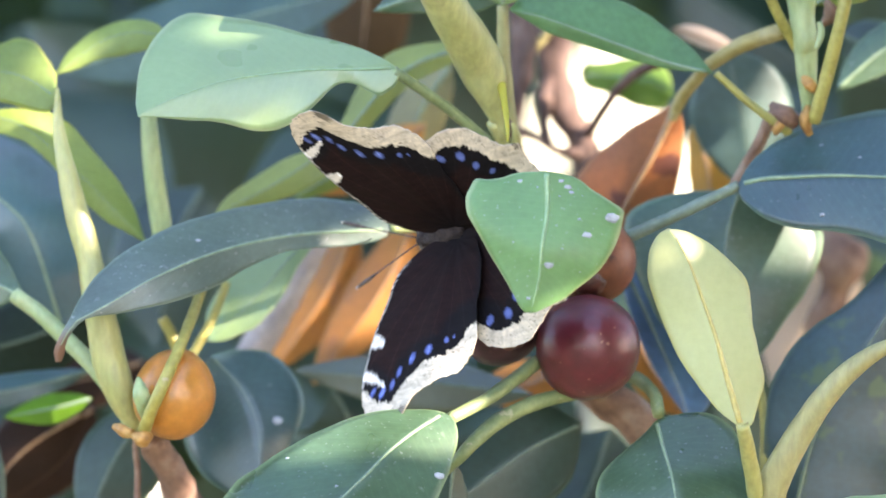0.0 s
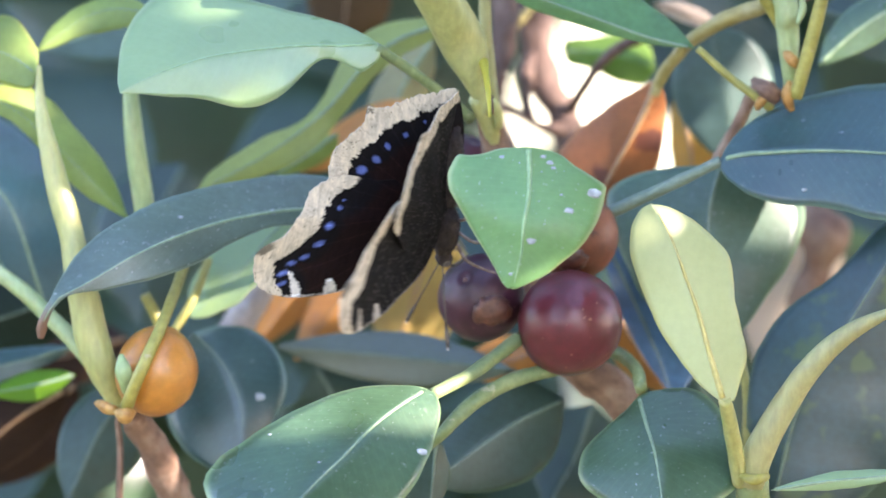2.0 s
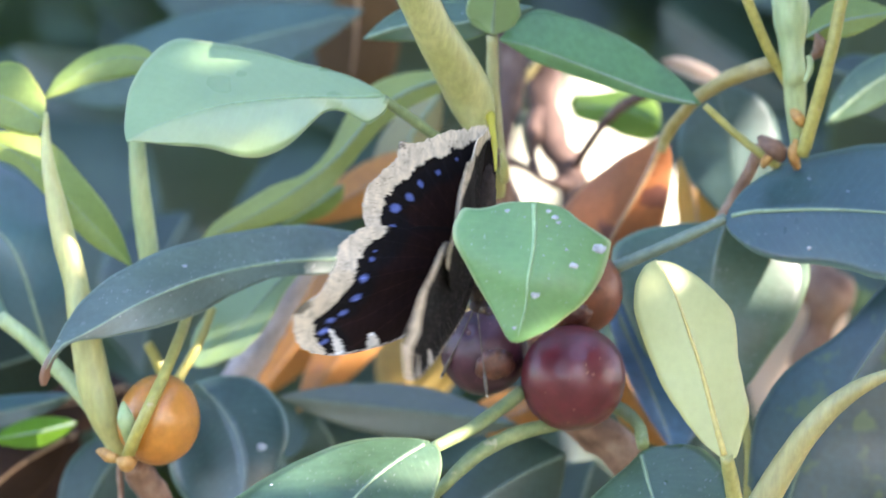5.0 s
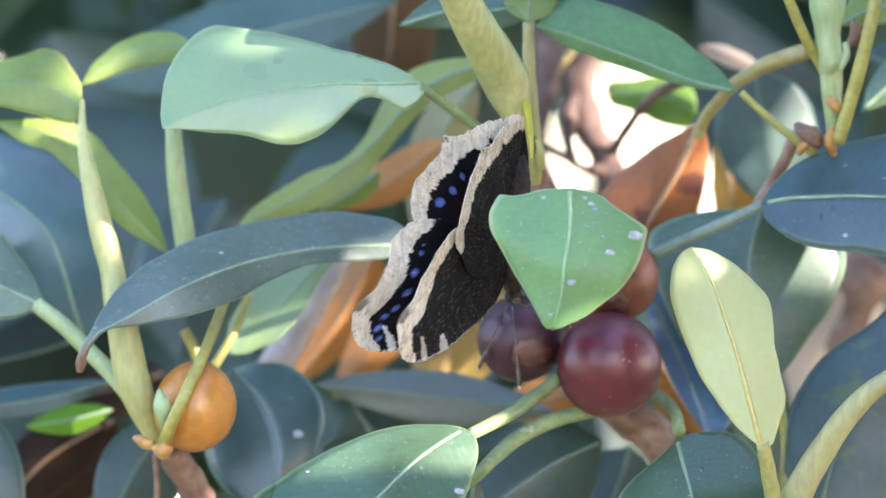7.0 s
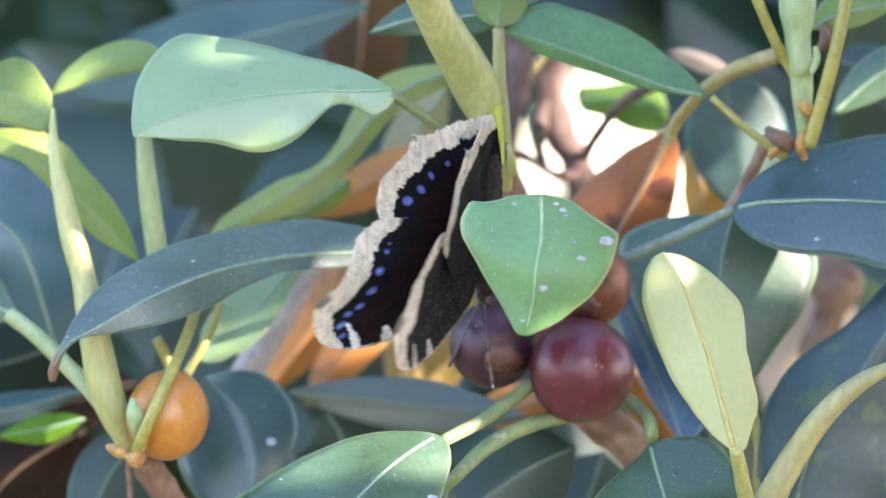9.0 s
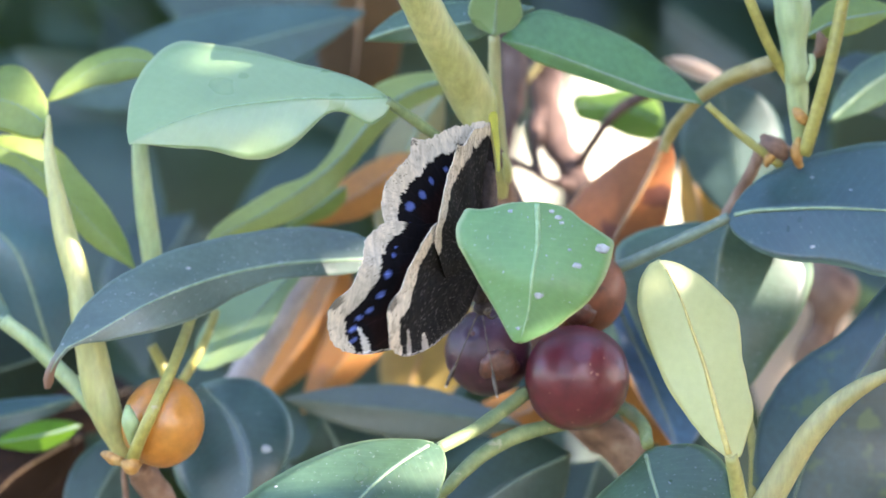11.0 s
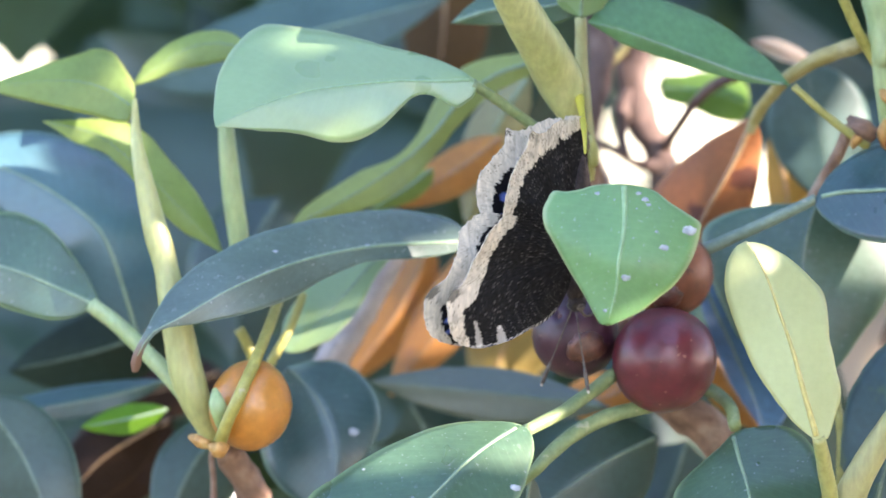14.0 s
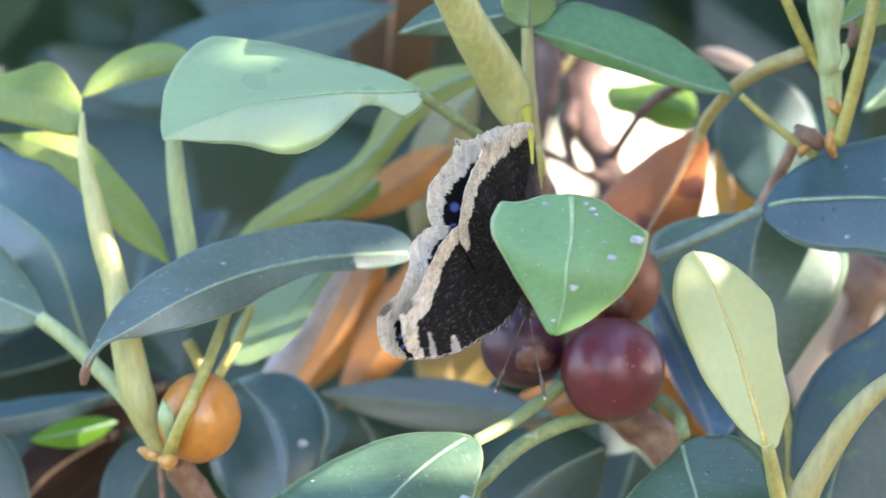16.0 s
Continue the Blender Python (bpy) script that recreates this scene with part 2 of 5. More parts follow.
FIG_RED = plain_material("fig_ripe_red", [(0.25, (0.055, 0.008, 0.014)), (0.5, (0.12, 0.014, 0.022)), (0.8, (0.18, 0.030, 0.034))], 90, 0.36, 500, 0.0002, sub=0.1, coat=0.35, spots=(600, 0.70, 0.74, (0.30, 0.14, 0.10)))
FIG_DARK = plain_material("fig_overripe", [(0.25, (0.020, 0.006, 0.014)), (0.5, (0.05, 0.012, 0.024)), (0.8, (0.09, 0.028, 0.038))], 110, 0.42, 500, 0.0003, coat=0.15, spots=(500, 0.68, 0.73, (0.22, 0.12, 0.11)))
FIG_RUST = plain_material("fig_rusty", [(0.25, (0.10, 0.025, 0.012)), (0.5, (0.20, 0.06, 0.025)), (0.8, (0.30, 0.12, 0.05))], 120, 0.5, 400, 0.0004, coat=0.1, spots=(350, 0.64, 0.72, (0.08, 0.03, 0.02)))
FIG_ORANGE = plain_material("fig_unripe_orange", [(0.25, (0.36, 0.12, 0.015)), (0.5, (0.46, 0.18, 0.022)), (0.8, (0.52, 0.24, 0.045))], 60, 0.30, 500, 0.0002, sub=0.2, coat=0.3)
SCAB = plain_material("fig_scab", [(0.3, (0.05, 0.015, 0.012)), (0.7, (0.17, 0.06, 0.035))], 600, 0.35, 900, 0.0008, coat=0.5)
WING_TOP = wing_material("wing_upper", 0.75, 900)
WING_UNDER = wing_material("wing_under", 0.8, 700)
FUR = plain_material("body_hair", [(0.3, (0.012, 0.008, 0.007)), (0.7, (0.05, 0.035, 0.03))], 900, 0.9, 2500, 0.0006)
LEG = plain_material("leg_tan", [(0.3, (0.16, 0.11, 0.08)), (0.7, (0.35, 0.28, 0.22))], 900, 0.7)
ANTENNA = plain_material("antenna_dark", [(0.3, (0.02, 0.015, 0.012)), (0.7, (0.16, 0.13, 0.10))], 1500, 0.6)
CLUB_TIP = plain_material("antenna_tip_cream", [(0.3, (0.5, 0.45, 0.35)), (0.7, (0.7, 0.65, 0.55))], 900, 0.6)
DROPPING = plain_material("lichen_spot", [(0.3, (0.30, 0.33, 0.33)), (0.7, (0.45, 0.48, 0.48))], 900, 0.8, 1500, 0.0004)
SOIL = plain_material("soil", [(0.3, (0.06, 0.05, 0.03)), (0.55, (0.10, 0.09, 0.045)), (0.8, (0.20, 0.16, 0.08))], 3, 0.95, 20, 0.02)
CROWN_LEAF = leaf_material("crown_leaf", (0.04, 0.095, 0.045), (0.12, 0.2, 0.08), 0.35, 0.18)


# ---- builders ----
def world_mm(p):
    return ORIGIN + Vector(p) * MM


def link_mesh(name, verts, faces, mats, parent=None, smooth=True, origin=(0, 0, 0), mat_index=None):
    me = bpy.data.meshes.new(name)
    me.from_pydata([tuple(v) for v in verts], [], faces)
    for m in mats:
        me.materials.append(m)
    if mat_index is not None:
        me.polygons.foreach_set("material_index", mat_index)
    if smooth:
        me.polygons.foreach_set("use_smooth", [True] * len(me.polygons))
    me.update()
    ob = new(name, me)
    if parent is not None:
        ob.parent = parent
    return ob


def thing(name, at, label, category, group="", kind=""):
    e = new(name)
    e.location = world_mm(at)
    e.empty_display_size = 0.01
    return tagged(e, label, category, group, kind)


def spline(pts, n):
    """n points along a smooth curve through pts, evenly spaced by parameter."""
    p = np.array(pts, float)
    if len(p) == 2:
        return p[0] + np.linspace(0, 1, n)[:, None] * (p[1] - p[0])
    ext = np.vstack([2 * p[0] - p[1], p, 2 * p[-1] - p[-2]])
    seg = np.r_[0, np.cumsum(np.linalg.norm(np.diff(p, axis=0), axis=1))]
    out = []
    for s in np.linspace(0, seg[-1], n):
        i = min(max(np.searchsorted(seg, s, side="right") - 1, 0), len(p) - 2)
        u = (s - seg[i]) / max(seg[i + 1] - seg[i], 1e-9)
        a, b, c, d = ext[i:i + 4]
        out.append(0.5 * (2 * b + (c - a) * u + (2 * a - 5 * b + 4 * c - d) * u * u + (3 * b - a - 3 * c + d) * u ** 3))
    return np.array(out)


def profile(values, n):
    """A smooth profile of n values through evenly spaced ones, never below zero."""
    x = np.linspace(0, len(values) - 1, n)
    q = spline([(i * 1.0, v, 0) for i, v in enumerate(values)], 400)
    return np.maximum(np.interp(x, q[:, 0], q[:, 1]), 0.0)


OVATE = [0.0, 0.62, 0.9, 1.0, 0.96, 0.80, 0.5, 0.03]
LANCE = [0.0, 0.5, 0.82, 1.0, 0.97, 0.8, 0.48, 0.02]


def tube_arrays(pts, radii, sides=10, n=24, lumps=0.0, seed=0):
    c = spline(pts, n)
    r = profile(radii, n) if len(radii) > 2 else np.linspace(radii[0], radii[-1], n)
    tan = np.gradient(c, axis=0)
    tan /= np.linalg.norm(tan, axis=1)[:, None] + 1e-9
    ref = np.array([0.0, 1.0, 0.0])
    verts, faces = [], []
    for i in range(n):
        a = np.cross(tan[i], ref)
        a /= np.linalg.norm(a) + 1e-9
        b = np.cross(tan[i], a)
        for k in range(sides):
            th = 2 * math.pi * k / sides
            rr = r[i] * (1 + lumps * noise.noise(Vector((*(c[i] * 0.25), )) + Vector((math.cos(th) * 1.5, math.sin(th) * 1.5, seed))))
            verts.append(c[i] + rr * (math.cos(th) * a + math.sin(th) * b))
    for i in range(n - 1):
        for k in range(sides):
            k2 = (k + 1) % sides
            faces.append((i * sides + k, i * sides + k2, (i + 1) * sides + k2, (i + 1) * sides + k))
    faces.append(tuple(range(sides - 1, -1, -1)))
    faces.append(tuple((n - 1) * sides + k for k in range(sides)))
    return verts, faces


def tube(name, pts, radii, mat, parent, sides=10, n=24, lumps=0.0, label="", seed=0):
    """A rounded stalk through pts (millimetres) with the given radii, as one mesh under parent."""
    verts, faces = tube_arrays(pts, radii, sides, n, lumps, seed)
    home = base_of(parent)
    ob = link_mesh(name, [(world_mm(v) - home) for v in verts], faces, [mat], parent)
    return tagged(ob, label)


def base_of(ob):
    p = Vector((0, 0, 0))
    while ob is not None:
        p = p + ob.location
        ob = ob.parent
    return p


def leaf(parent, mid, left, right, mat, dip=(0.15, 0.15), cup=0.12, ripple=0.02, petiole=None, pr=0.9, rib=None, label="", seed=1, rows=34, cols=7, rib_r=0.4, thick=0.3, stalk=STALK, tilt=0.4, spots=(), ridge=0.3):
    """A leaf under parent. mid: the midrib from its base to its tip; left, right: either side's (half width, shape), list of half widths, or rim as (x, z);
    dip: how far each half slopes away per unit of width; cup: rounding of the blade; tilt: how far the blade leans back to face the sky."""
    rib = rib or (RIB_DIM if mat in (LEAF_DARK, LEAF_BLUE, LEAF_MOTTLED, LEAF_SKY_SHEEN, LEAF_DEEP_SHADE) else RIB)
    c = spline(mid, rows)
    tan = np.gradient(c, axis=0)
    flat = tan[:, [0, 2]] / (np.linalg.norm(tan[:, [0, 2]], axis=1)[:, None] + 1e-9)
    side = np.stack([-flat[:, 1], np.zeros(rows), flat[:, 0]], 1)
    reach = {}
    for sign, w in ((1, left), (-1, right)):
        if isinstance(w, list) and isinstance(w[0], tuple):
            rim = spline([(x, 0, z) for x, z in w], rows) - c * (1, 0, 1)
        else:
            rim = side * sign * (profile(w[1], rows) * w[0] if isinstance(w, tuple) else profile(w, rows))[:, None]
        reach[sign] = rim
    rng = random.Random(seed)
    ph = rng.uniform(0, 9)
    grid, uvs = [], []
    ks = [k / cols for k in range(-cols, cols + 1)]
    length = float(np.linalg.norm(np.diff(c, axis=0), axis=1).sum())
    for i in range(rows):
        u = i / (rows - 1)
        for k in ks:
            a = abs(k)
            out = reach[1 if k > 0 else -1][i]
            w = float(np.linalg.norm(out))
            s = dip[0] if k > 0 else dip[1]
            x = c[i] + out * a
            depth = s * w * a + cup * w * a * a + ripple * w * a * a * math.sin(u * 15 + ph + (2 if k > 0 else 0)) - ridge * math.exp(-(w * a / 1.2) ** 2)
            depth += tilt * out[2] * a
            depth += 0.35 * noise.noise(Vector((x[0] * 0.12, x[2] * 0.12, seed * 3.7))) * (0.3 + a)
            jag = 0.0
            if a == 1:
                jag = 0.22 * noise.noise(Vector((u * length * 0.35, seed * 1.3, k)))
            grid.append(np.array([x[0], x[1] + depth, x[2]]) + out / (w + 1e-6) * jag)
            uvs.append((u, k))
    nk = len(ks)
    g = np.array(grid).reshape(rows, nk, 3)
    du, dv = np.gradient(g, axis=0), np.gradient(g, axis=1)
    nor = np.cross(du, dv)
    nor /= np.linalg.norm(nor, axis=2)[:, :, None] + 1e-9
    fr, bk = (g + nor * thick * 0.5).reshape(-1, 3), (g - nor * thick * 0.5).reshape(-1, 3)
    verts = np.vstack([fr, bk])
    N = rows * nk
    faces = []
    for i in range(rows - 1):
        for k in range(nk - 1):
            q = (i * nk + k, i * nk + k + 1, (i + 1) * nk + k + 1, (i + 1) * nk + k)
            faces.append(q)
            faces.append(tuple(N + v for v in reversed(q)))
        for k in (0, nk - 1):
            a, b = i * nk + k, (i + 1) * nk + k
            faces.append((a, b, N + b, N + a) if k == 0 else (b, a, N + a, N + b))
    home = base_of(parent)
    ob = link_mesh("leaf", [world_mm(v) - home for v in verts], faces, [mat], parent)
    lay = ob.data.uv_layers.new(name="leaf")
    idx = np.empty(len(ob.data.loops), dtype=np.int32)
    ob.data.loops.foreach_get("vertex_index", idx)
    lay.data.foreach_set("uv", np.array(uvs)[idx % N].ravel().astype(np.float32))
    tagged(ob, label)
    # midrib on the near face, petiole behind the base
    cols_mid = g[:, cols, :]
    lift = np.array([0, -0.12, 0])
    keep = cols_mid[1:-2:3] + lift
    vt, fs = tube_arrays(keep, (rib_r, rib_r * 0.25), 6, 26)
    tagged(link_mesh("midrib", [world_mm(v) - home for v in vt], fs, [rib], ob))
    for where, size in spots:
        i = int(np.argmin(((fr[:, [0, 2]] - np.array(where)[[0, 2]]) ** 2).sum(1)))
        front = nor.reshape(-1, 3)[i]
        front = front if front[1] < 0 else -front
        at, q = g.reshape(-1, 3)[i] + front * thick * 0.5, Vector(front).to_track_quat("Z", "Y").to_matrix()
        bm = bmesh.new()
        bmesh.ops.create_icosphere(bm, subdivisions=2, radius=1.0)
        for v in bm.verts:
            d = v.co.copy()
            k = size * (1 + 0.5 * noise.noise(d * 2 + Vector((size * 9, i, 0))))
            v.co = world_mm(Vector(at) + q @ Vector((d.x * k * 1.2, d.y * k * 0.8, d.z * 0.12))) - home
        part("white_spot", bm, DROPPING, ob)
    if petiole:
        vt, fs = tube_arrays(petiole, pr if isinstance(pr, list) else (pr, pr * 0.85), 10, 22, 0.12, seed)
        link_mesh("petiole", [world_mm(v) - home for v in vt], fs, [stalk], ob)
    return ob


def fig_fruit(at, radius, mat, label, stretch=1.0, turn=(0, 0, 0), scab=None, seed=0, dimple=0.05):
    """A fig: a lumpy ball with an ostiole dimple; scab: a raised sore patch towards that direction."""
    top = thing("fig", at, label, "fig", "figs on the branch")
    bm = bmesh.new()
    bmesh.ops.create_icosphere(bm, subdivisions=5, radius=1.0)
    R = Euler([radians(a) for a in turn]).to_matrix()
    pole = Vector((0, 0, 1))
    for v in bm.verts:
        d = v.co.normalized()
        r = 1 + 0.03 * noise.noise(d * 1.3 + Vector((seed, 0, 0))) + 0.008 * noise.noise(d * 6 + Vector((0, seed, 0)))
        ang = math.acos(max(-1, min(1, d.dot(pole))))
        r += dimple * (-math.exp(-(ang / 0.09) ** 2) + 0.55 * math.exp(-((ang - 0.2) / 0.09) ** 2))
        v.co = R @ (Vector((d.x, d.y, d.z * stretch)) * r) * radius * MM
    me = bpy.data.meshes.new("skin")
    bm.to_mesh(me)
    bm.free()
    me.materials.append(mat)
    me.polygons.foreach_set("use_smooth", [True] * len(me.polygons))
    skin = new("skin", me)
    skin.parent = top
    # ostiole: a small plug of scales in the dimple
    bm = bmesh.new()
    bmesh.ops.create_uvsphere(bm, u_segments=10, v_segments=6, radius=radius * 0.06 * MM)
    for v in bm.verts:
        v.co = R @ (Vector((v.co.x, v.co.y, v.co.z * 0.5)) + pole * radius * stretch * 0.955 * MM)
    part("ostiole", bm, SCAB, top)
    if scab:
        way, size = Vector(scab[0]).normalized(), scab[1]
        bm = bmesh.new()
        bmesh.ops.create_icosphere(bm, subdivisions=3, radius=1.0)
        q = way.to_track_quat("Z", "Y").to_matrix()
        for v in bm.verts:
            d = v.co.copy()
            k = 1 + 0.35 * noise.noise(d * 2.5 + Vector((seed, 3, 0)))
            v.co = (q @ Vector((d.x * size * k, d.y * size * 0.8 * k, d.z * size * 0.30 * k)) + way * (radius * 0.99)) * MM
        part("scab", bm, SCAB, top, "wet rusty sore patch")
    return top


def part(name, bm, mat, parent, label=""):
    me = bpy.data.meshes.new(name)
    bm.normal_update()
    bm.to_mesh(me)
    bm.free()
    me.materials.append(mat)
    me.polygons.foreach_set("use_smooth", [True] * len(me.polygons))
    ob = new(name, me)
    ob.parent = parent
    return tagged(ob, label)


# ---- the ground far below and unseen leaves added overhead to shape the sunlight ----
def ground_sheet():
    n, size = 40, 400.0
    verts, faces = [], []
    for i in range(n + 1):
        for j in range(n + 1):
            x, y = ((k / n * 2 - 1) for k in (i, j))
            x, y = (math.copysign(abs(k) ** 3, k) * size for k in (x, y))
            verts.append((x, y, 0.05 * noise.noise(Vector((x * 0.4, y * 0.4, 0)))))
    for i in range(n):
        for j in range(n):
            a = i * (n + 1) + j
            faces.append((a, a + n + 1, a + n + 2, a + 1))
    return tagged(link_mesh("ground", verts, faces, [SOIL]), "dry brown soil under the fig tree", "ground", "", "structure")


ground_sheet()


def small_leaf(rng, centre, size, way, up, verts, faces, uvs):
    """One simple curved leaf of 16 quads appended to the arrays; way: along the leaf, up: the blade's normal."""
    w = Vector(way).normalized()
    n = Vector(up) - w * w.dot(Vector(up))
    n.normalize()
    s = w.cross(n)
    bend, fold, width = rng.uniform(0.0, 0.25), rng.uniform(0.05, 0.3), rng.uniform(0.34, 0.46) * size
    start = len(verts)
    prof = (0.02, 0.55, 0.86, 1.0, 0.9, 0.62, 0.05)
    for i, p in enumerate(prof):
        u = i / (len(prof) - 1) - 0.5
        for k in (-1, -0.5, 0, 0.5, 1):
            verts.append(Vector(centre) + w * size * u + s * width * 0.5 * p * k - n * size * (bend * u * u * 1.6 - fold * abs(k) * p * 0.25))
            uvs.append((u + 0.5, k))
    for i in range(len(prof) - 1):
        for k in range(4):
            a = start + i * 5 + k
            faces.append((a, a + 1, a + 6, a + 5))


def leaf_mass(name, items, mat, label, category, rng):
    verts, faces, uvs = [], [], []
    for centre, size, way, up in items:
        small_leaf(rng, centre, size, way, up, verts, faces, uvs)
    ob = link_mesh(name, verts, faces, [mat])
    lay = ob.data.uv_layers.new(name="leaf")
    idx = np.empty(len(ob.data.loops), dtype=np.int32)
    ob.data.loops.foreach_get("vertex_index", idx)
    lay.data.foreach_set("uv", np.array(uvs)[idx].ravel().astype(np.float32))
    return tagged(ob, label, category, "", "stuff")


def sun_screen_leaves():
    """Unseen leaves added between branch and sun, with gaps that let sun patches through."""
    rng = random.Random(11)
    u = SUN_WAY.cross(Vector((0, 1, 0))).normalized()
    v = SUN_WAY.cross(u).normalized()
    gaps = [(world_mm(p), r * MM) for p, r in SUN_GAPS]
    items = []
    for _ in range(34000):
        a, b, h = rng.uniform(-0.26, 0.26), rng.uniform(-0.40, 0.30), rng.uniform(0.42, 0.75)
        c = ORIGIN + SUN_WAY * h + u * a + v * b
        if c.z < 1.46 or c.x < 0.13:
            continue
        if b < -0.055 and rng.random() > (0.05 if a < 0.035 else 0.5):
            continue
        size = rng.uniform(0.035, 0.062)
        way = Vector((rng.uniform(-1, 1), rng.uniform(-1, 1), rng.uniform(-0.6, 0.3))).normalized()
        blocked = False
        for g, r in gaps:
            for k in (-0.5, -0.25, 0, 0.25, 0.5):
                d = c + way * size * k - g
                if (d - SUN_WAY * d.dot(SUN_WAY)).length < r + size * (0.22 if abs(k) < 0.4 else 0.05):
                    blocked = True
        if blocked:
            continue
        if (a / 0.27) ** 2 + ((b + 0.05) / 0.37) ** 2 > 0.85 + 0.5 * noise.noise(Vector((a * 14, b * 14, h * 6))):
            rng.random()
            rng.random()
            rng.random()
            continue
        items.append((c, size, way, SUN_WAY + Vector((rng.uniform(-0.5, 0.5), rng.uniform(-0.5, 0.5), rng.uniform(-0.3, 0.3)))))
    leaf_mass("added_sun_screen", items, CROWN_LEAF, "unseen green leaves added overhead to shade the branch", "foliage", rng)


# sun patches on the branch, kept clear by the added leaves: place, radius
SUN_GAPS = [
    ((-38.5, 6, 41.0), 1.0), ((46.8, -18, 3.0), -1.5), ((62.0, 30, 1.5), 1.0), ((-23.1, -26, -35.6), 0.5), ((-16.5, -22, -33.3), 2.5), ((-9.8, -18, -31.9), 3.5), ((-4.1, -14, -30.9), 4.5),
    ((11.3, -7, 25.0), -5.0), ((-64.9, 12, -5.4), -10.0), ((-75.9, 24, 36.1), -2.0), ((-75.5, 30, 18.0), -4.0), ((-62.0, 30, 41.0), -2.0), ((-84.0, 22, -3.6), -1.0),
    ((-31.5, 37, -10.5), 0.0), ((32.1, 24, -25.7), -4.0),
    ((-74.7, 48, -30.4), 0.0), ((-18.1, 78, -13.1), -1.0), ((-2.7, 92, -13.3), -1.0), ((35.2, 44, 14.2), -2.0),
]
sun_screen_leaves()


# ---- foliage behind the branch ----
SKY_GAPS = [(1065, 180, 95), (985, 275, 45), (1215, 280, 50), (1075, 110, 55), (1130, 220, 60), (545, 690, 22), (1430, 560, 115), (190, 872, 40), (-125, 40, 92)]
BACK_TOP = 0.105


def behind(px, py, d):
    """The place d millimetres behind the butterfly that lies at (px, py) thousandths of BACK_TOP from the middle."""
    k = BACK_TOP * (1500 + d) / 1500
    return ORIGIN + Vector(((px - 784) * k, d, (441 - py) * k)) * MM


def shows_sky(px, py, reach):
    return any((px - a) ** 2 + (py - b) ** 2 < (r + reach) ** 2 for a, b, r in SKY_GAPS)


def background():
    rng = random.Random(5)
    # leaf layers; those in LEAF_DARK carry shade in their colour
    for depth, step, mat, label, margin in ((170, 62, LEAF_DARK, "fig leaves further back, shade put into their dark green", 4), (340, 56, LEAF_DARK, "fig leaves behind the branch, shade put into their colour", 10), (560, 60, CROWN_LEAF, "blurred green leaves far behind the branch", 14), (800, 62, LEAF_DARK, "dark leaves far behind the branch", 20)):
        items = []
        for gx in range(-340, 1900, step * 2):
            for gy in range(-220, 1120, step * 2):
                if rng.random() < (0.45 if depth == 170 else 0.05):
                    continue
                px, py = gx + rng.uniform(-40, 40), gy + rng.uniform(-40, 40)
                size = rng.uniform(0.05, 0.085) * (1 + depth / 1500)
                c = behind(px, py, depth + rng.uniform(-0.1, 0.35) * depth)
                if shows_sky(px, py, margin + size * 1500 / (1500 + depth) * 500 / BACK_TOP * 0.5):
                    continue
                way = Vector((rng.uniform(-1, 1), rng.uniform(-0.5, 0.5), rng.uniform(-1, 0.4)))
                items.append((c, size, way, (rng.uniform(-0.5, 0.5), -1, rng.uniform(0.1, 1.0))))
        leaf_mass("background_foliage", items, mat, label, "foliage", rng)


def tree_crown():
    """The rest of the fig tree's crown, behind and around the part that the lens picks out."""
    rng = random.Random(23)
    gaps = [(world_mm(p), r * MM) for p, r in SUN_GAPS]
    items = []
    while len(items) < 9000:
        d = Vector((rng.gauss(0, 1), rng.gauss(0, 1), rng.gauss(0, 1))).normalized() * rng.random() ** 0.4
        lump = 1 + 0.3 * noise.noise(d * 2.2)
        c = Vector((0.15 + d.x * 1.7 * lump, 1.35 + d.y * 1.15 * lump, 1.85 + d.z * 1.35 * lump))
        if c.y < 0.16 or c.z < 0.35:
            continue
        size = rng.uniform(0.07, 0.12)
        k = BACK_TOP * (1.5 + c.y)
        px, py = 784 + c.x * 1500 / k, 441 - (c.z - 1.5) * 1500 / k
        if -300 < px < 1870 and -250 < py < 1130 and (c.y < 0.9 or shows_sky(px, py, 30 + size * 750 / k)):
            continue
        ahead = [c - g for g, r in gaps]
        if any((d2 - SUN_WAY * d2.dot(SUN_WAY)).length < 0.07 for d2 in ahead):
            continue
        way = Vector((rng.uniform(-1, 1), rng.uniform(-1, 1), rng.uniform(-1, 0.3)))
        items.append((c, size, way, (rng.uniform(-0.8, 0.8), rng.uniform(-1, 0.5), rng.uniform(0.2, 1.0))))
    leaf_mass("tree_crown", items, CROWN_LEAF, "green crown of the fig tree behind the branch", "foliage", rng)


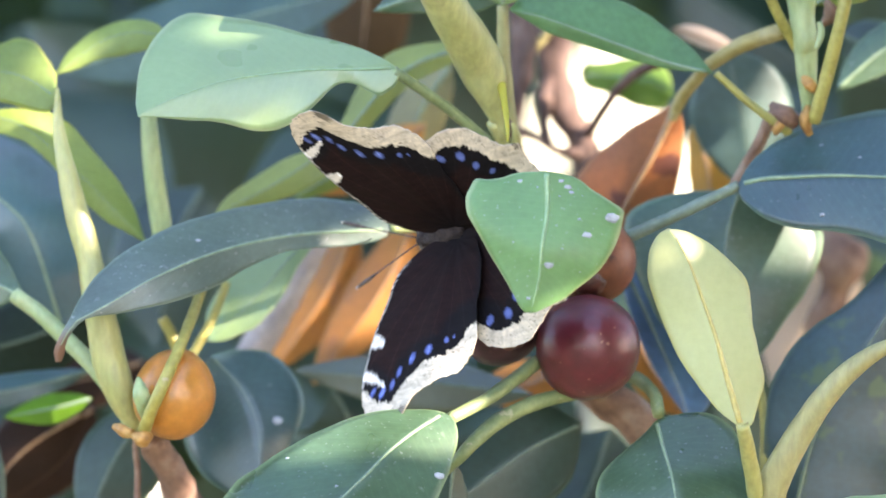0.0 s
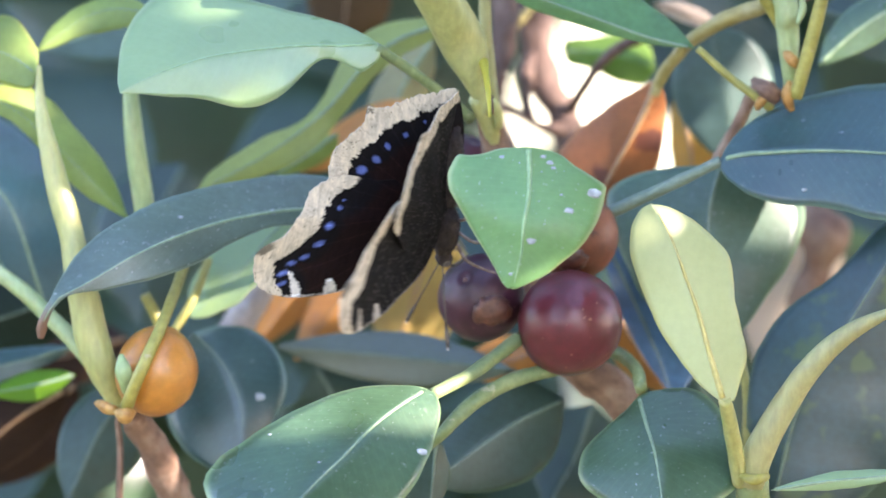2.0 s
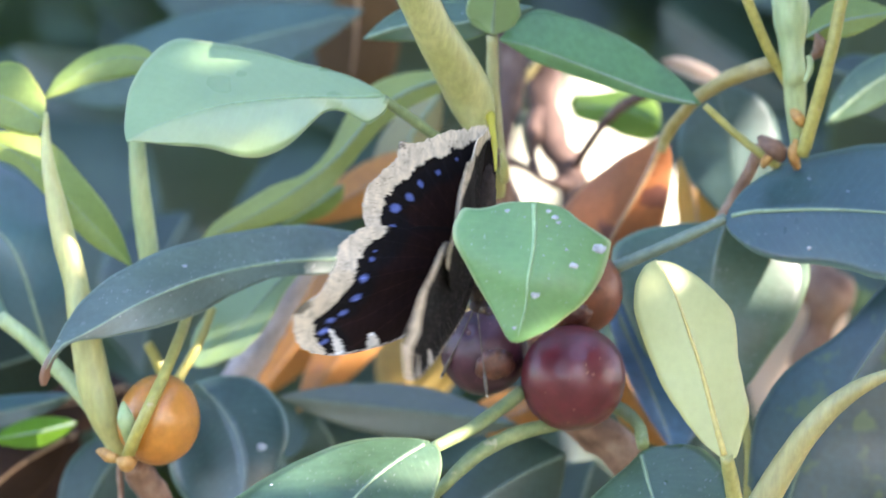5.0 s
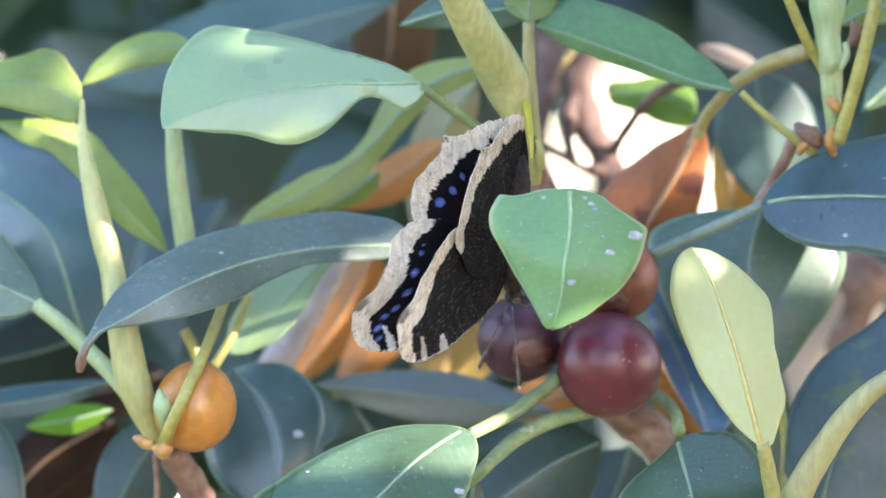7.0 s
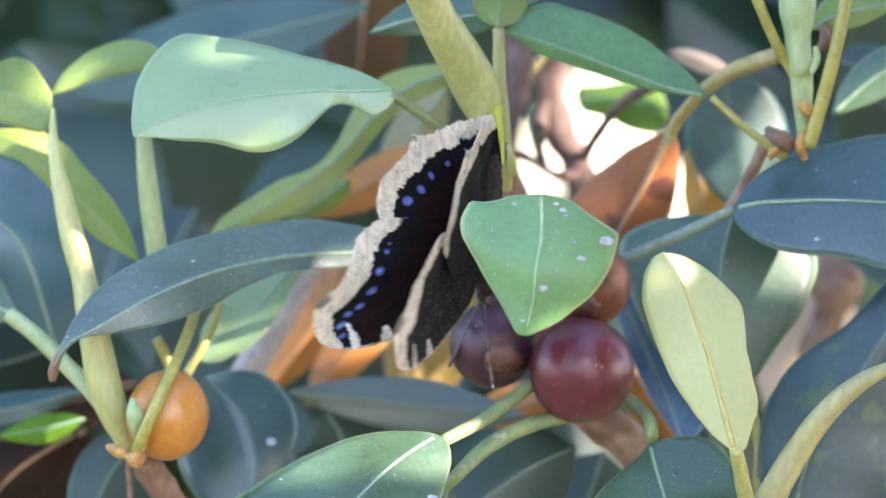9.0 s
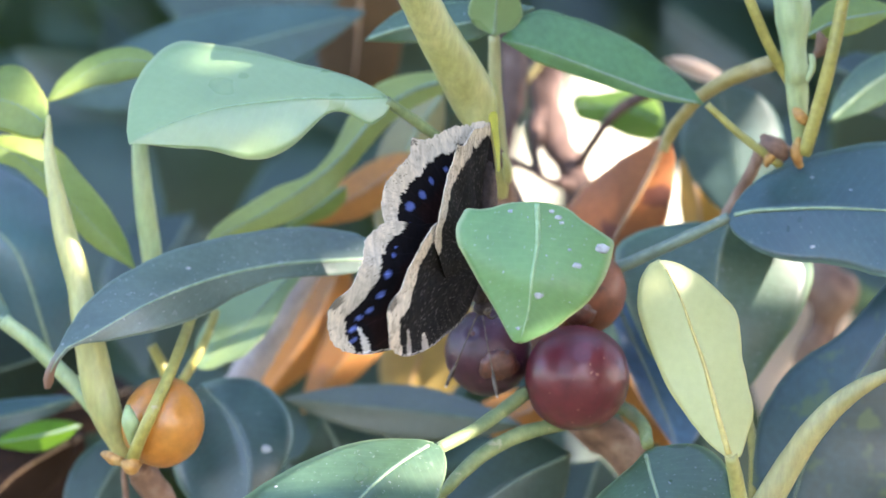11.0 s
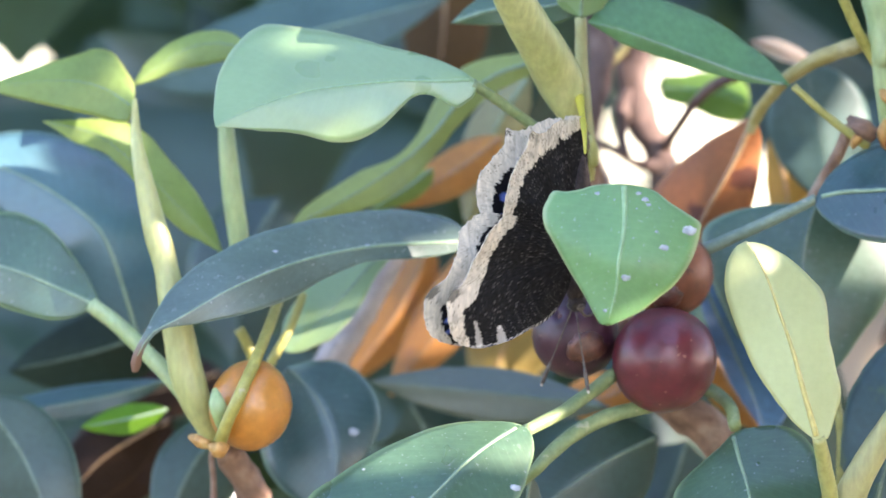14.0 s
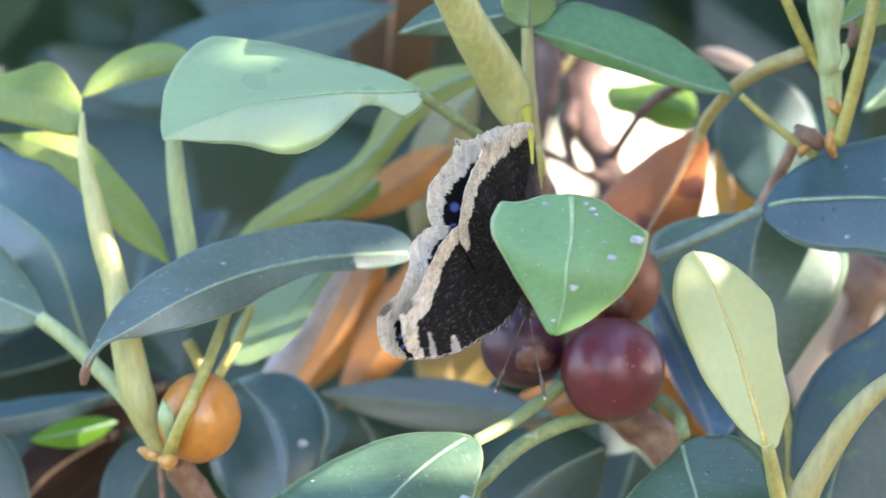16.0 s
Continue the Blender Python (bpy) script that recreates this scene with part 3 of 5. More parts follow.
def fig_tree():
    """Trunk and limbs, below and behind the view, that carry the shoots."""
    tree = thing("fig_tree", (500, 1350, -1500), "grey-brown fig tree trunk with spreading limbs", "tree")
    tube("trunk", [(520, 1350, -1500), (500, 1350, -900), (450, 1320, -200), (480, 1350, 600), (420, 1400, 1400)], [190, 140, 120, 95, 40], BARK, tree, 18, 40, 0.2)
    tube("limb", [(450, 1320, -300), (300, 850, -190), (190, 380, -135), (110, 110, -104), (40, 45, -88), (-60, 40, -96)], [70, 45, 22, 9, 6, 4], BARK, tree, 12, 50, 0.15)
    tube("limb", [(470, 1340, 300), (380, 900, 380), (280, 350, 420), (240, 60, 400), (200, -40, 430)], [60, 42, 20, 10, 6], BARK, tree, 12, 40, 0.15)
    tube("limb", [(460, 1330, 100), (100, 1300, 500), (-500, 1250, 900)], [70, 45, 20], BARK, tree, 12, 30, 0.15)
    tube("limb", [(480, 1350, 400), (900, 1300, 700), (1300, 1200, 900)], [60, 40, 15], BARK, tree, 12, 30, 0.15)


tree_crown()
fig_tree()
background()


def lean(px, py, d):
    return tuple((behind(px, py, d) - ORIGIN) / MM)


# ---- brown branches against the light, behind ----
back_branch = thing("tree_branch", (20.2, 140, 12.7), "reddish-brown woody branches of the fig tree against bright sky", "branch")
tube("limb", [(21.1, 96.0, 50.4), (22.0, 94.7, 41.4), (22.1, 93.3, 34.7), (23.5, 92.0, 28.6), (26.8, 90.7, 22.4), (28.8, 89.3, 15.7), (30.3, 88.0, 4.6)], [3.7, 3.6, 3.3, 3.2, 2.8, 2.9, 3.0], BARK_DARK, back_branch, 12, 34, 0.3)
tube("limb", [(15.0, 84.0, 50.0), (15.7, 82.8, 40.0), (14.6, 81.6, 31.1), (13.3, 80.4, 23.3), (15.3, 79.2, 15.0), (17.1, 78.0, 4.5)], [2.8, 2.7, 2.2, 1.9, 2.5, 3.0], BARK_DARK, back_branch, 12, 30, 0.3)
tube("twig", [(13.2, 82.0, 23.6), (18.2, 84.0, 22.0), (22.1, 86.0, 19.5), (27.2, 88.0, 18.6)], [1.0, 0.75, 0.9, 1.4], BARK_DARK, back_branch, 8, 16, 0.3)
tube("twig", [(22.2, 92.0, 33.6), (20.1, 90.0, 29.6), (19.8, 88.0, 25.1), (21.0, 86.0, 19.9)], [1.6, 1.9, 1.0, 0.9], BARK_DARK, back_branch, 8, 16, 0.3)
tube("twig", [(28.3, 90.0, 21.9), (30.4, 84.0, 25.7), (33.6, 78.0, 30.5), (37.3, 72.0, 34.1), (41.5, 66.0, 36.0), (46.8, 60.0, 37.9)], [1.3, 1.0, 1.0, 1.1, 1.1, 0.9], BARK_DARK, back_branch, 8, 24, 0.2)
tube("twig", [(13.2, 86.0, 34.0), (17.1, 87.3, 38.5), (19.9, 88.7, 41.5), (22.7, 90.0, 45.8)], (1.0, 0.8), BARK_OLIVE, back_branch, 8, 16, 0.2)
tube("limb", [(74.5, 96, 22.0), (75.4, 95, 10.0), (76.2, 95, 4.7), (77.2, 92, 0.3), (78.5, 90, -3.2), (77.3, 90, -7.6), (75.4, 90, -13.1), (74.1, 92, -20.0)], [2.2, 2.3, 2.5, 3.0, 5.2, 3.0, 3.6, 2.6], BARK, back_branch, 12, 40, 0.35, "knotted woody twig")
tube("twig", [(-42.6, 66, -29.5), (-35.0, 66, -17.4), (-28.4, 66, -5.9), (-22.4, 66, 5.6)], (3.4, 2.6), BARK_GREY, back_branch, 9, 24, 0.3)


# ---- dead leaves hanging behind ----
dead = thing("dead_leaf_branch", (40.0, 60, 12.1), "brown and orange dying fig leaves on a twig", "branch")
leaf(dead, [(44.4, 40, 27.7), (42.5, 41.2, 22.8), (39.9, 42.4, 17.5), (37.2, 43.6, 12.6), (34, 44.8, 6.7), (31.9, 46, 2.3)], [(44.4, 27.7), (45.6, 25.5), (45.9, 22.3), (45.6, 17.5), (44.8, 12.6), (43.2, 8.3), (39.5, 4.5), (31.9, 2.3)], [(44.4, 27.7), (41.5, 26.3), (37.2, 24), (33.5, 21.3), (29.7, 18.3), (26.5, 15), (24.9, 12.1), (24.9, 7.7), (27.6, 3.4), (31.9, 2.3)], LEAF_BROWN, (0.25, 0.1), 0.2, 0.04, rib=RIB_BROWN, label="dying rust-brown leaf with dark spots", seed=3, rib_r=0.8)
leaf(dead, [(49.5, 75, 25.8), (50.6, 73.3, 20), (51.7, 71.7, 14.5), (52.4, 70, 7.9)], [(49.5, 25.8), (52.5, 22.3), (55.4, 17.9), (57.2, 13.4), (56.6, 9), (52.4, 7.4)], [(49.5, 25.8), (48.1, 22.2), (47.9, 15.6), (48.9, 9.6), (52.4, 7.4)], LEAF_AMBER, (0.2, 0.2), 0.2, 0.04, rib=RIB_BROWN, label="dry orange leaf", seed=4)
leaf(dead, [(-5.4, 80, 5.6), (-12.4, 78, -8.7), (-25.3, 76, -26.4)], (5.2, OVATE), (6.1, OVATE), LEAF_ORANGE, (0.1, 0.3), 0.2, 0.05, rib=RIB_BROWN, label="dry orange leaf", seed=5)
leaf(dead, [(0.7, 95, 2.3), (-1.6, 92, -12.1), (-7.1, 90, -28.8)], (10.0, OVATE), (8.4, OVATE), LEAF_GOLD, (0.2, 0.2), 0.2, 0.04, rib=RIB_BROWN, label="dry golden leaf", seed=6)
leaf(dead, [(-17.1, 84, 4.5), (-23.2, 84, -8.8), (-33.7, 84, -24.3)], (5.2, OVATE), (6.3, OVATE), LEAF_ORANGE, (0.2, 0.2), 0.2, 0.04, rib=RIB_BROWN, label="dry orange leaf", seed=7)
leaf(dead, [(24.6, 55, -21.7), (17.0, 58, -26.1), (6.1, 62, -27.2)], (4.7, OVATE), (4.7, OVATE), LEAF_ORANGE, (0.2, 0.2), 0.2, 0.04, rib=RIB_BROWN, label="dry orange leaf", seed=8)
leaf(dead, [(35.4, 50, -12.9), (39.8, 52, -22.7), (46.3, 54, -32.5)], (5.8, OVATE), (4.7, OVATE), LEAF_ORANGE, (0.2, 0.2), 0.2, 0.04, rib=RIB_BROWN, label="dry orange leaf", seed=9)
leaf(dead, [(-3.2, 70, 24.3), (-13.1, 68, 17.1), (-24.6, 66, 10.5)], (4.4, OVATE), (4.2, OVATE), LEAF_ORANGE, (0.2, 0.2), 0.2, 0.04, rib=RIB_BROWN, label="dry golden leaf", seed=10)
leaf(dead, [(-14.8, 110, 59.8), (-15.4, 110, 46.2), (-16.5, 110, 36.7)], [(-14.8, 59.8), (-6.9, 55.4), (-6.6, 46.4), (-8.8, 39.5), (-16.5, 36.7)], [(-14.8, 59.8), (-21, 53.1), (-23.3, 47.4), (-22.1, 40.1), (-16.5, 36.7)], LEAF_UMBER, (0.2, 0.2), 0.2, 0.04, rib=RIB_BROWN, label="brown dying leaf", seed=12)
leaf(dead, [(19.0, 105.0, 42.8), (18.2, 105.0, 38.3), (17.5, 105.0, 34.4), (17.9, 105.0, 29.9)], (2.6, OVATE), (2.4, OVATE), LEAF_TEAL, (0.2, 0.2), 0.1, 0.04, rib=RIB_DIM, label="dim blue-green leaf among the limbs", seed=18)


# ---- shaded leaves close behind the branch ----
shade = thing("fig_branch", (-20.1, 60, -17.4), "leafy fig branch in shade behind the figs", "branch")
leaf(shade, [(17.4, 44, -28.0), (-4.8, 46, -25.3), (-28.6, 48, -23.2)], (5.5, LANCE), (4.7, LANCE), LEAF_GREY_SHEEN, (0.1, 0.4), tilt=0.2, rib=RIB_DIM, seed=20, label="green leaf seen at a slant, grey sheen in its colour")
leaf(shade, [(-44, 34, -20.4), (-38, 32.7, -26.9), (-34.8, 31.3, -35.4), (-35.2, 30, -46.1)], [(-44, -20.4), (-39.2, -19.2), (-33.9, -19.6), (-29, -23.1), (-26.6, -28.8), (-27.6, -34.4), (-30.3, -39.2), (-32.6, -43.9), (-35.2, -46.6)], [(-44, -20.4), (-47.2, -23.7), (-49.4, -29.1), (-49.3, -35.5), (-46.6, -41.9), (-41.1, -46.1), (-35.2, -46.6)], LEAF_BLUE, (0.15, 0.15), rib_r=0.2, seed=21, label="broad dark blue-green leaf with a pale spot", spots=[((-31.2, 0, -32.4), 0.9)])
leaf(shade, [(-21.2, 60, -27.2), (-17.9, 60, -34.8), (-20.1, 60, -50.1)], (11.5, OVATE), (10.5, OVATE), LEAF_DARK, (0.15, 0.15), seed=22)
leaf(shade, [(-21.1, 40, 5.4), (-28.6, 38.7, -1.1), (-36, 37.3, -9.7), (-44.6, 36, -17.5)], [(-21.1, 5.4), (-23.7, 1.6), (-27.5, -3.2), (-30, -8.1), (-32.6, -11.8), (-35.8, -14.9), (-39.2, -16.5), (-42.4, -17.6), (-44.6, -17.5)], [(-21.1, 5.4), (-28.6, 3.2), (-37.2, -1.1), (-42.6, -7.6), (-45.2, -13), (-44.6, -17.5)], LEAF_SAGE, (-0.3, 0.1), seed=23, label="green leaf with a sunlit rim")
leaf(shade, [(2.8, 50, 38.3), (-5, 48.7, 35.6), (-11.5, 47.3, 30.7), (-17.9, 46, 23), (-24.4, 44.7, 17.5), (-33, 43.3, 11.9), (-43.8, 42, 6.5)], [(2.8, 38.3), (2.1, 35.9), (-4.4, 32.6), (-9.3, 28.8), (-13.6, 23.9), (-19, 17.1), (-24.9, 12.1), (-31.9, 9.1), (-37.8, 7.9), (-43.8, 6.5)], [(2.8, 38.3), (1.5, 39.6), (-5, 39.2), (-10.4, 37.5), (-14.5, 33.7), (-17.1, 29.3), (-19.4, 24.4), (-23.9, 19.7), (-30.9, 16.8), (-37.4, 12.7), (-41.6, 9.5), (-43.8, 6.5)], LEAF_OLIVE, (0.25, 0.1), 0.12, 0.06, seed=24, label="olive yellow-green leaf, slanting")
leaf(shade, [(-16.8, 58, 17.8), (-22.4, 58, 13.6), (-28.9, 58, 9.5)], [(-16.8, 17.8), (-17.2, 14.8), (-21.3, 11.3), (-28.9, 9.5)], [(-16.8, 17.8), (-20.3, 16.7), (-24.6, 13.6), (-28.9, 9.5)], LEAF_LIME, (0.2, 0.2), seed=25)
leaf(shade, [(26.3, 26, -33.0), (15.6, 22, -38.2), (0.6, 18, -48.8)], (10.5, OVATE), (9.2, OVATE), LEAF_DARK, (0.1, 0.1), tilt=0.05, seed=26, label="large green leaf, shade put into its dark colour")
leaf(shade, [(34.5, 42, -3.1), (39.4, 40.7, -13.8), (43.7, 39.3, -23.5), (47.4, 38, -33.2)], [(34.5, -3.1), (39.4, -3.6), (44.8, -10.6), (49.1, -19.2), (51.5, -27.8), (47.4, -33.7)], [(34.5, -3.1), (34.2, -6.3), (35.6, -11.7), (38.3, -19.2), (41.5, -25.1), (44.8, -30), (47.4, -33.7)], LEAF_SKY_SHEEN, (0.15, 0.15), rib=RIB_DIM, tilt=0.3, seed=27, label="deep green leaf with the sky's blue sheen in its colour")
leaf(shade, [(56.2, 30, 11.5), (54.9, 29.2, 7.7), (53.7, 28.4, 1.8), (53.5, 27.6, -5.1), (54.5, 26.8, -13.7), (56.1, 26, -24.4)], [(56.2, 11.5), (63.8, 8.8), (69.2, 5.6), (71.9, 3.5), (72, 0.3), (71.2, -3), (69.3, -7.2), (66.4, -11.5), (63.2, -15.8), (60.4, -19.6), (56.1, -24.4)], [(56.2, 11.5), (50.9, 11.1), (44.5, 10.6), (39.2, 9.2), (35.1, 6.6), (34.7, 2.3), (37, -5.2), (41.2, -13.7), (47.6, -21.2), (56.1, -24.4)], LEAF_MID, (0.1, 0.1), rib=RIB_DIM, seed=28, label="broad dark green leaf with a pale midrib")
leaf(shade, [(32.3, 60, -34.8), (29.0, 58, -44.6), (23.5, 56, -54.4)], (9.4, OVATE), (9.4, OVATE), LEAF_DARK, seed=30)
leaf(shade, [(-76.1, 90, 34.6), (-50.4, 85, 42.3), (-13.7, 80, 52.1)], (7.9, LANCE), (9.4, LANCE), LEAF_TEAL, (0.4, 0.1), seed=31, label="large shaded leaf, out of focus")
leaf(shade, [(-53.1, 36, 40.6), (-58.7, 35, 41.2), (-64, 34, 39.9), (-69.3, 33, 36.4), (-73.6, 32, 33)], [(-53.1, 40.6), (-55.5, 38.4), (-59.2, 37.1), (-64.5, 36.2), (-69.3, 34.4), (-73.6, 33)], [(-53.1, 40.6), (-53.9, 42.4), (-58.2, 43.6), (-63, 42.9), (-67.8, 40.4), (-71.5, 36.9), (-73.6, 33)], LEAF_LIME, (0.2, 0.1), seed=32, label="sunlit yellow-green leaf", rib_r=0.12, ridge=0.05)
leaf(shade, [(-48.1, 120, 12.6), (-54.8, 118, -1.0), (-57.0, 116, -20.2)], (11.5, OVATE), (11.5, OVATE), LEAF_DARK, seed=33)
leaf(shade, [(-67.3, 54, -23.3), (-83.0, 52, -27.1), (-106.8, 50, -30.8)], (3.1, LANCE), (3.1, LANCE), LEAF_BLUE, (0.2, 0.3), seed=34)
leaf(shade, [(-65.1, 66, -10.9), (-80.5, 66, -17.4), (-99.1, 66, -21.8)], (7.9, OVATE), (7.9, OVATE), LEAF_DEEP_SHADE, (0.2, 0.2), tilt=0.0, seed=48, label="green leaf coloured near black for deep shade")
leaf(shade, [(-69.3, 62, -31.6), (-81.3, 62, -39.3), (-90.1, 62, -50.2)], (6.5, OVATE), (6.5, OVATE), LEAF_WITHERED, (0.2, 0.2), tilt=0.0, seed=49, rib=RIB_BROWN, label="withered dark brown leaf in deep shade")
leaf(shade, [(-67.1, 48, -28.6), (-74.1, 48, -30.4), (-83.9, 48, -32.2)], (2.9, LANCE), (2.7, LANCE), LEAF_VIVID, (0.2, 0.3), seed=35)
leaf(shade, [(-56.1, 52, -31.9), (-62.3, 50, -39.0), (-68.7, 48, -53.0)], (9.2, OVATE), (6.9, OVATE), LEAF_DARK, tilt=0.0, seed=36)
leaf(shade, [(76.5, 70, 41.9), (85.3, 70, 38.6), (98.5, 70, 32.0)], (5.8, OVATE), (6.3, OVATE), LEAF_DARK, seed=37)
leaf(shade, [(54.7, 60, 39.2), (57.7, 60, 26.3), (60.2, 60, 11.0)], (10.0, OVATE), (9.7, OVATE), LEAF_TEAL, rib=RIB_DIM, rib_r=0.15, tilt=0.2, seed=38)
leaf(shade, [(27.4, 82.0, 34.1), (33.1, 80.0, 33.8), (39.1, 78.0, 32.7), (44.8, 76.0, 30.2)], [(27.4, 34.1), (28.7, 36.1), (34.7, 36.9), (40.2, 36.9), (44.1, 34.4), (44.8, 30.2)], [(27.4, 34.1), (28.4, 31.6), (33.1, 30.2), (38.0, 27.9), (42.4, 27.3), (44.8, 30.2)], LEAF_FRESH, (0.1, 0.1), 0.06, 0.03, rib_r=0.15, tilt=0.1, seed=39)

# the first is an added translucent blade standing in for bright background
leaf(dead, [(80.1, 120, 4.6), (74.4, 120, -11.2), (66.5, 120, -28.2)], (8.4, OVATE), (10.0, OVATE), LEAF_BEIGE, (0.2, 0.2), 0.2, 0.04, rib=RIB_BROWN, rib_r=0.1, label="beige leaf shape added for the bright background", seed=15)
leaf(dead, [(44.6, 70, 43.0), (50.7, 70, 40.8), (58.0, 70, 38.1)], (2.1, OVATE), (1.6, OVATE), LEAF_BEIGE, (0.1, 0.1), 0.05, 0.05, rib=RIB_BROWN, label="small pale dry leaf, curled", seed=16)
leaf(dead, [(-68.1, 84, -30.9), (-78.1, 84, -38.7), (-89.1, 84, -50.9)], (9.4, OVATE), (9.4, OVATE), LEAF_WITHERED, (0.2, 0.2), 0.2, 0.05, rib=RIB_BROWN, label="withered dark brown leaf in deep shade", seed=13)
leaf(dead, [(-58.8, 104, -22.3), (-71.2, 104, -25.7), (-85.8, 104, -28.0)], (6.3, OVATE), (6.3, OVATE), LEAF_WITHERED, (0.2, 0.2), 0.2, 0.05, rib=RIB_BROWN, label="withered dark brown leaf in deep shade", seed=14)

leaf(shade, [(1.8, 75, 36.5), (-5.4, 75, 24.4), (-10.4, 75, 6.7)], (5.2, OVATE), (5.2, OVATE), LEAF_PALE, (0.2, 0.2), seed=40, label="pale olive leaf, out of focus")
leaf(shade, [(48.0, 190, 58.1), (64.0, 190, 47.4), (80.0, 190, 36.8)], (12.6, OVATE), (11.5, OVATE), LEAF_DARK, (0.2, 0.2), seed=47)

# ---- the branch with the butterfly: figs, shoot tip and leaves ----
main = thing("fig_branch", (23.0, 20, -27.6), "fig branch with a yellow-green shoot tip and glossy leaves", "branch")
tube("stem", [(59.2, 50, -92.1), (50.0, 34, -55.7), (41.3, 30, -38.4), (34.9, 28, -30.9), (28.5, 28, -26.1), (18.8, 30, -12.7), (15.1, 26, 2.2), (12.9, 20, 17.1), (11.2, 15, 22.9)], [4.4, 4.2, 4.0, 4.0, 3.6, 3.2, 2.8, 2.4], BARK, main, 12, 52, 0.25, "brown woody stem")
tube("node", [(13.2, 22, 13.4), (12.6, 18, 17.6), (11.0, 15, 21.3), (9.3, 13, 23.9)], [1.5, 1.6, 1.9, 1.3], SHEATH, main, 12, 14, 0.15)
tube("bud_sheath", [(11.6, 14, 21.0), (10.2, 13, 25.4), (8.5, 12, 30.3), (7.0, 11, 34.5), (4.4, 7, 39.2), (1.4, 3, 43.9), (-1.5, -1, 49.1), (-4.4, -5, 54.3), (-7.5, -9, 60.0)], [1.0, 2.4, 4.2, 4.4, 4.1, 3.8, 3.6, 3.4, 3.2], SHEATH, main, 18, 48, 0.04, "thick yellow-green bud sheath")
tube("bud", [(13.9, 15, 18.3), (13.7, 12, 21.5), (13.0, 11, 23.6)], [0.7, 0.9, 0.3], SHEATH, main, 10, 10, 0.1)
leaf(main, [(-8.8, 2, 33.7), (-15.3, 1, 33.4), (-23.7, 0, 33.3), (-32.1, -1, 32.5), (-40.5, -2, 31.2), (-47.8, -3, 28.8), (-53, -4, 26.6), (-56.4, -5, 24.6)], [(-8.8, 33.7), (-8.3, 32.1), (-8.9, 30.3), (-10.3, 29.2), (-11.8, 28.5), (-13.8, 29.4), (-15.5, 30.4), (-18, 31), (-19.8, 30.5), (-22.1, 28.4), (-24.8, 25.7), (-27.9, 23.4), (-31, 22.2), (-34.2, 21.8), (-37.3, 22.4), (-40.4, 23.3), (-45.7, 23.8), (-50.9, 24.2), (-54.8, 24.5), (-56.4, 24.6)], [(-8.8, 33.7), (-10.6, 35.1), (-13.8, 36.7), (-19.6, 38.7), (-24.4, 39.7), (-30.2, 41.4), (-35.5, 42.6), (-40.8, 43.3), (-46.1, 44), (-48.2, 43.9), (-50.3, 42.9), (-52.3, 41.1), (-54.4, 38.4), (-56.2, 34.6), (-56.9, 30.4), (-56.9, 26.6), (-56.4, 24.6)], LEAF_SAGE, (0.2, 0.3), 0.1, 0.03, [(8.7, 15, 19.8), (0.6, 9, 26.5), (-9.0, 2, 33.1)], 1.1, label="pale sage-green leaf with a notched edge", seed=41, rows=60, ridge=0.1, rib=RIB_PALE, rib_r=0.3)
leaf(main, [(18.8, -30, 14.1), (19, -31.3, 9.4), (18.8, -32.7, 5.3), (17.9, -34, 0.1), (17.5, -33.3, -5), (16.4, -32.7, -9.6), (15.9, -32, -11.6)], [(18.8, 14.1), (20.5, 13.9), (23.1, 13.3), (25.2, 12.5), (27.2, 10.8), (30.1, 8.9), (32.6, 7.2), (32.8, 6.1), (32.2, 3.2), (30.8, -0.4), (28.3, -4), (25.2, -6.5), (22.1, -8.9), (19, -10.5), (16.8, -11.5), (15.9, -11.6)], [(18.8, 14.1), (15.9, 14), (13.3, 13.7), (10.8, 13), (8.2, 12.6), (6.1, 12.7), (5, 11.2), (4.2, 9.4), (4.4, 6.8), (5.4, 4.7), (7.2, 1.6), (9.8, -3), (12.3, -7.3), (14.1, -10.7), (15.1, -11.5), (15.9, -11.6)], LEAF_BRIGHT, (0.12, 0.15), 0.08, 0.02, [(19.0, -30, 13.0), (19.8, -22, 13.2), (22.6, -8, 10.5), (23.9, 10, 5.4)], 0.8, label="bright green wedge-shaped leaf with white specks", seed=42, rows=56, ridge=0.08, rib=RIB_PALE, rib_r=0.5, spots=[((18.8, 0, -2.7), 0.75), ((26.9, 0, 2.3), 0.75), ((30.6, 0, 6.0), 1.1), ((30.0, 0, 5.6), 0.7), ((22.3, 0, 11.2), 0.55), ((23.3, 0, 10.2), 0.4), ((21.4, 0, 12.2), 0.45), ((14.3, 0, 12.4), 0.4), ((25.1, 0, 5.1), 0.3), ((25.0, 0, 9.8), 0.12), ((21.3, 0, 9.7), 0.15), ((20.6, 0, 4.2), 0.15), ((21.5, 0, 0.4), 0.15), ((17.5, 0, 10.9), 0.15), ((12.3, 0, 1.0), 0.14), ((24.9, 0, -3.9), 0.14), ((15.6, 0, -8.9), 0.35)], tilt=0.3)
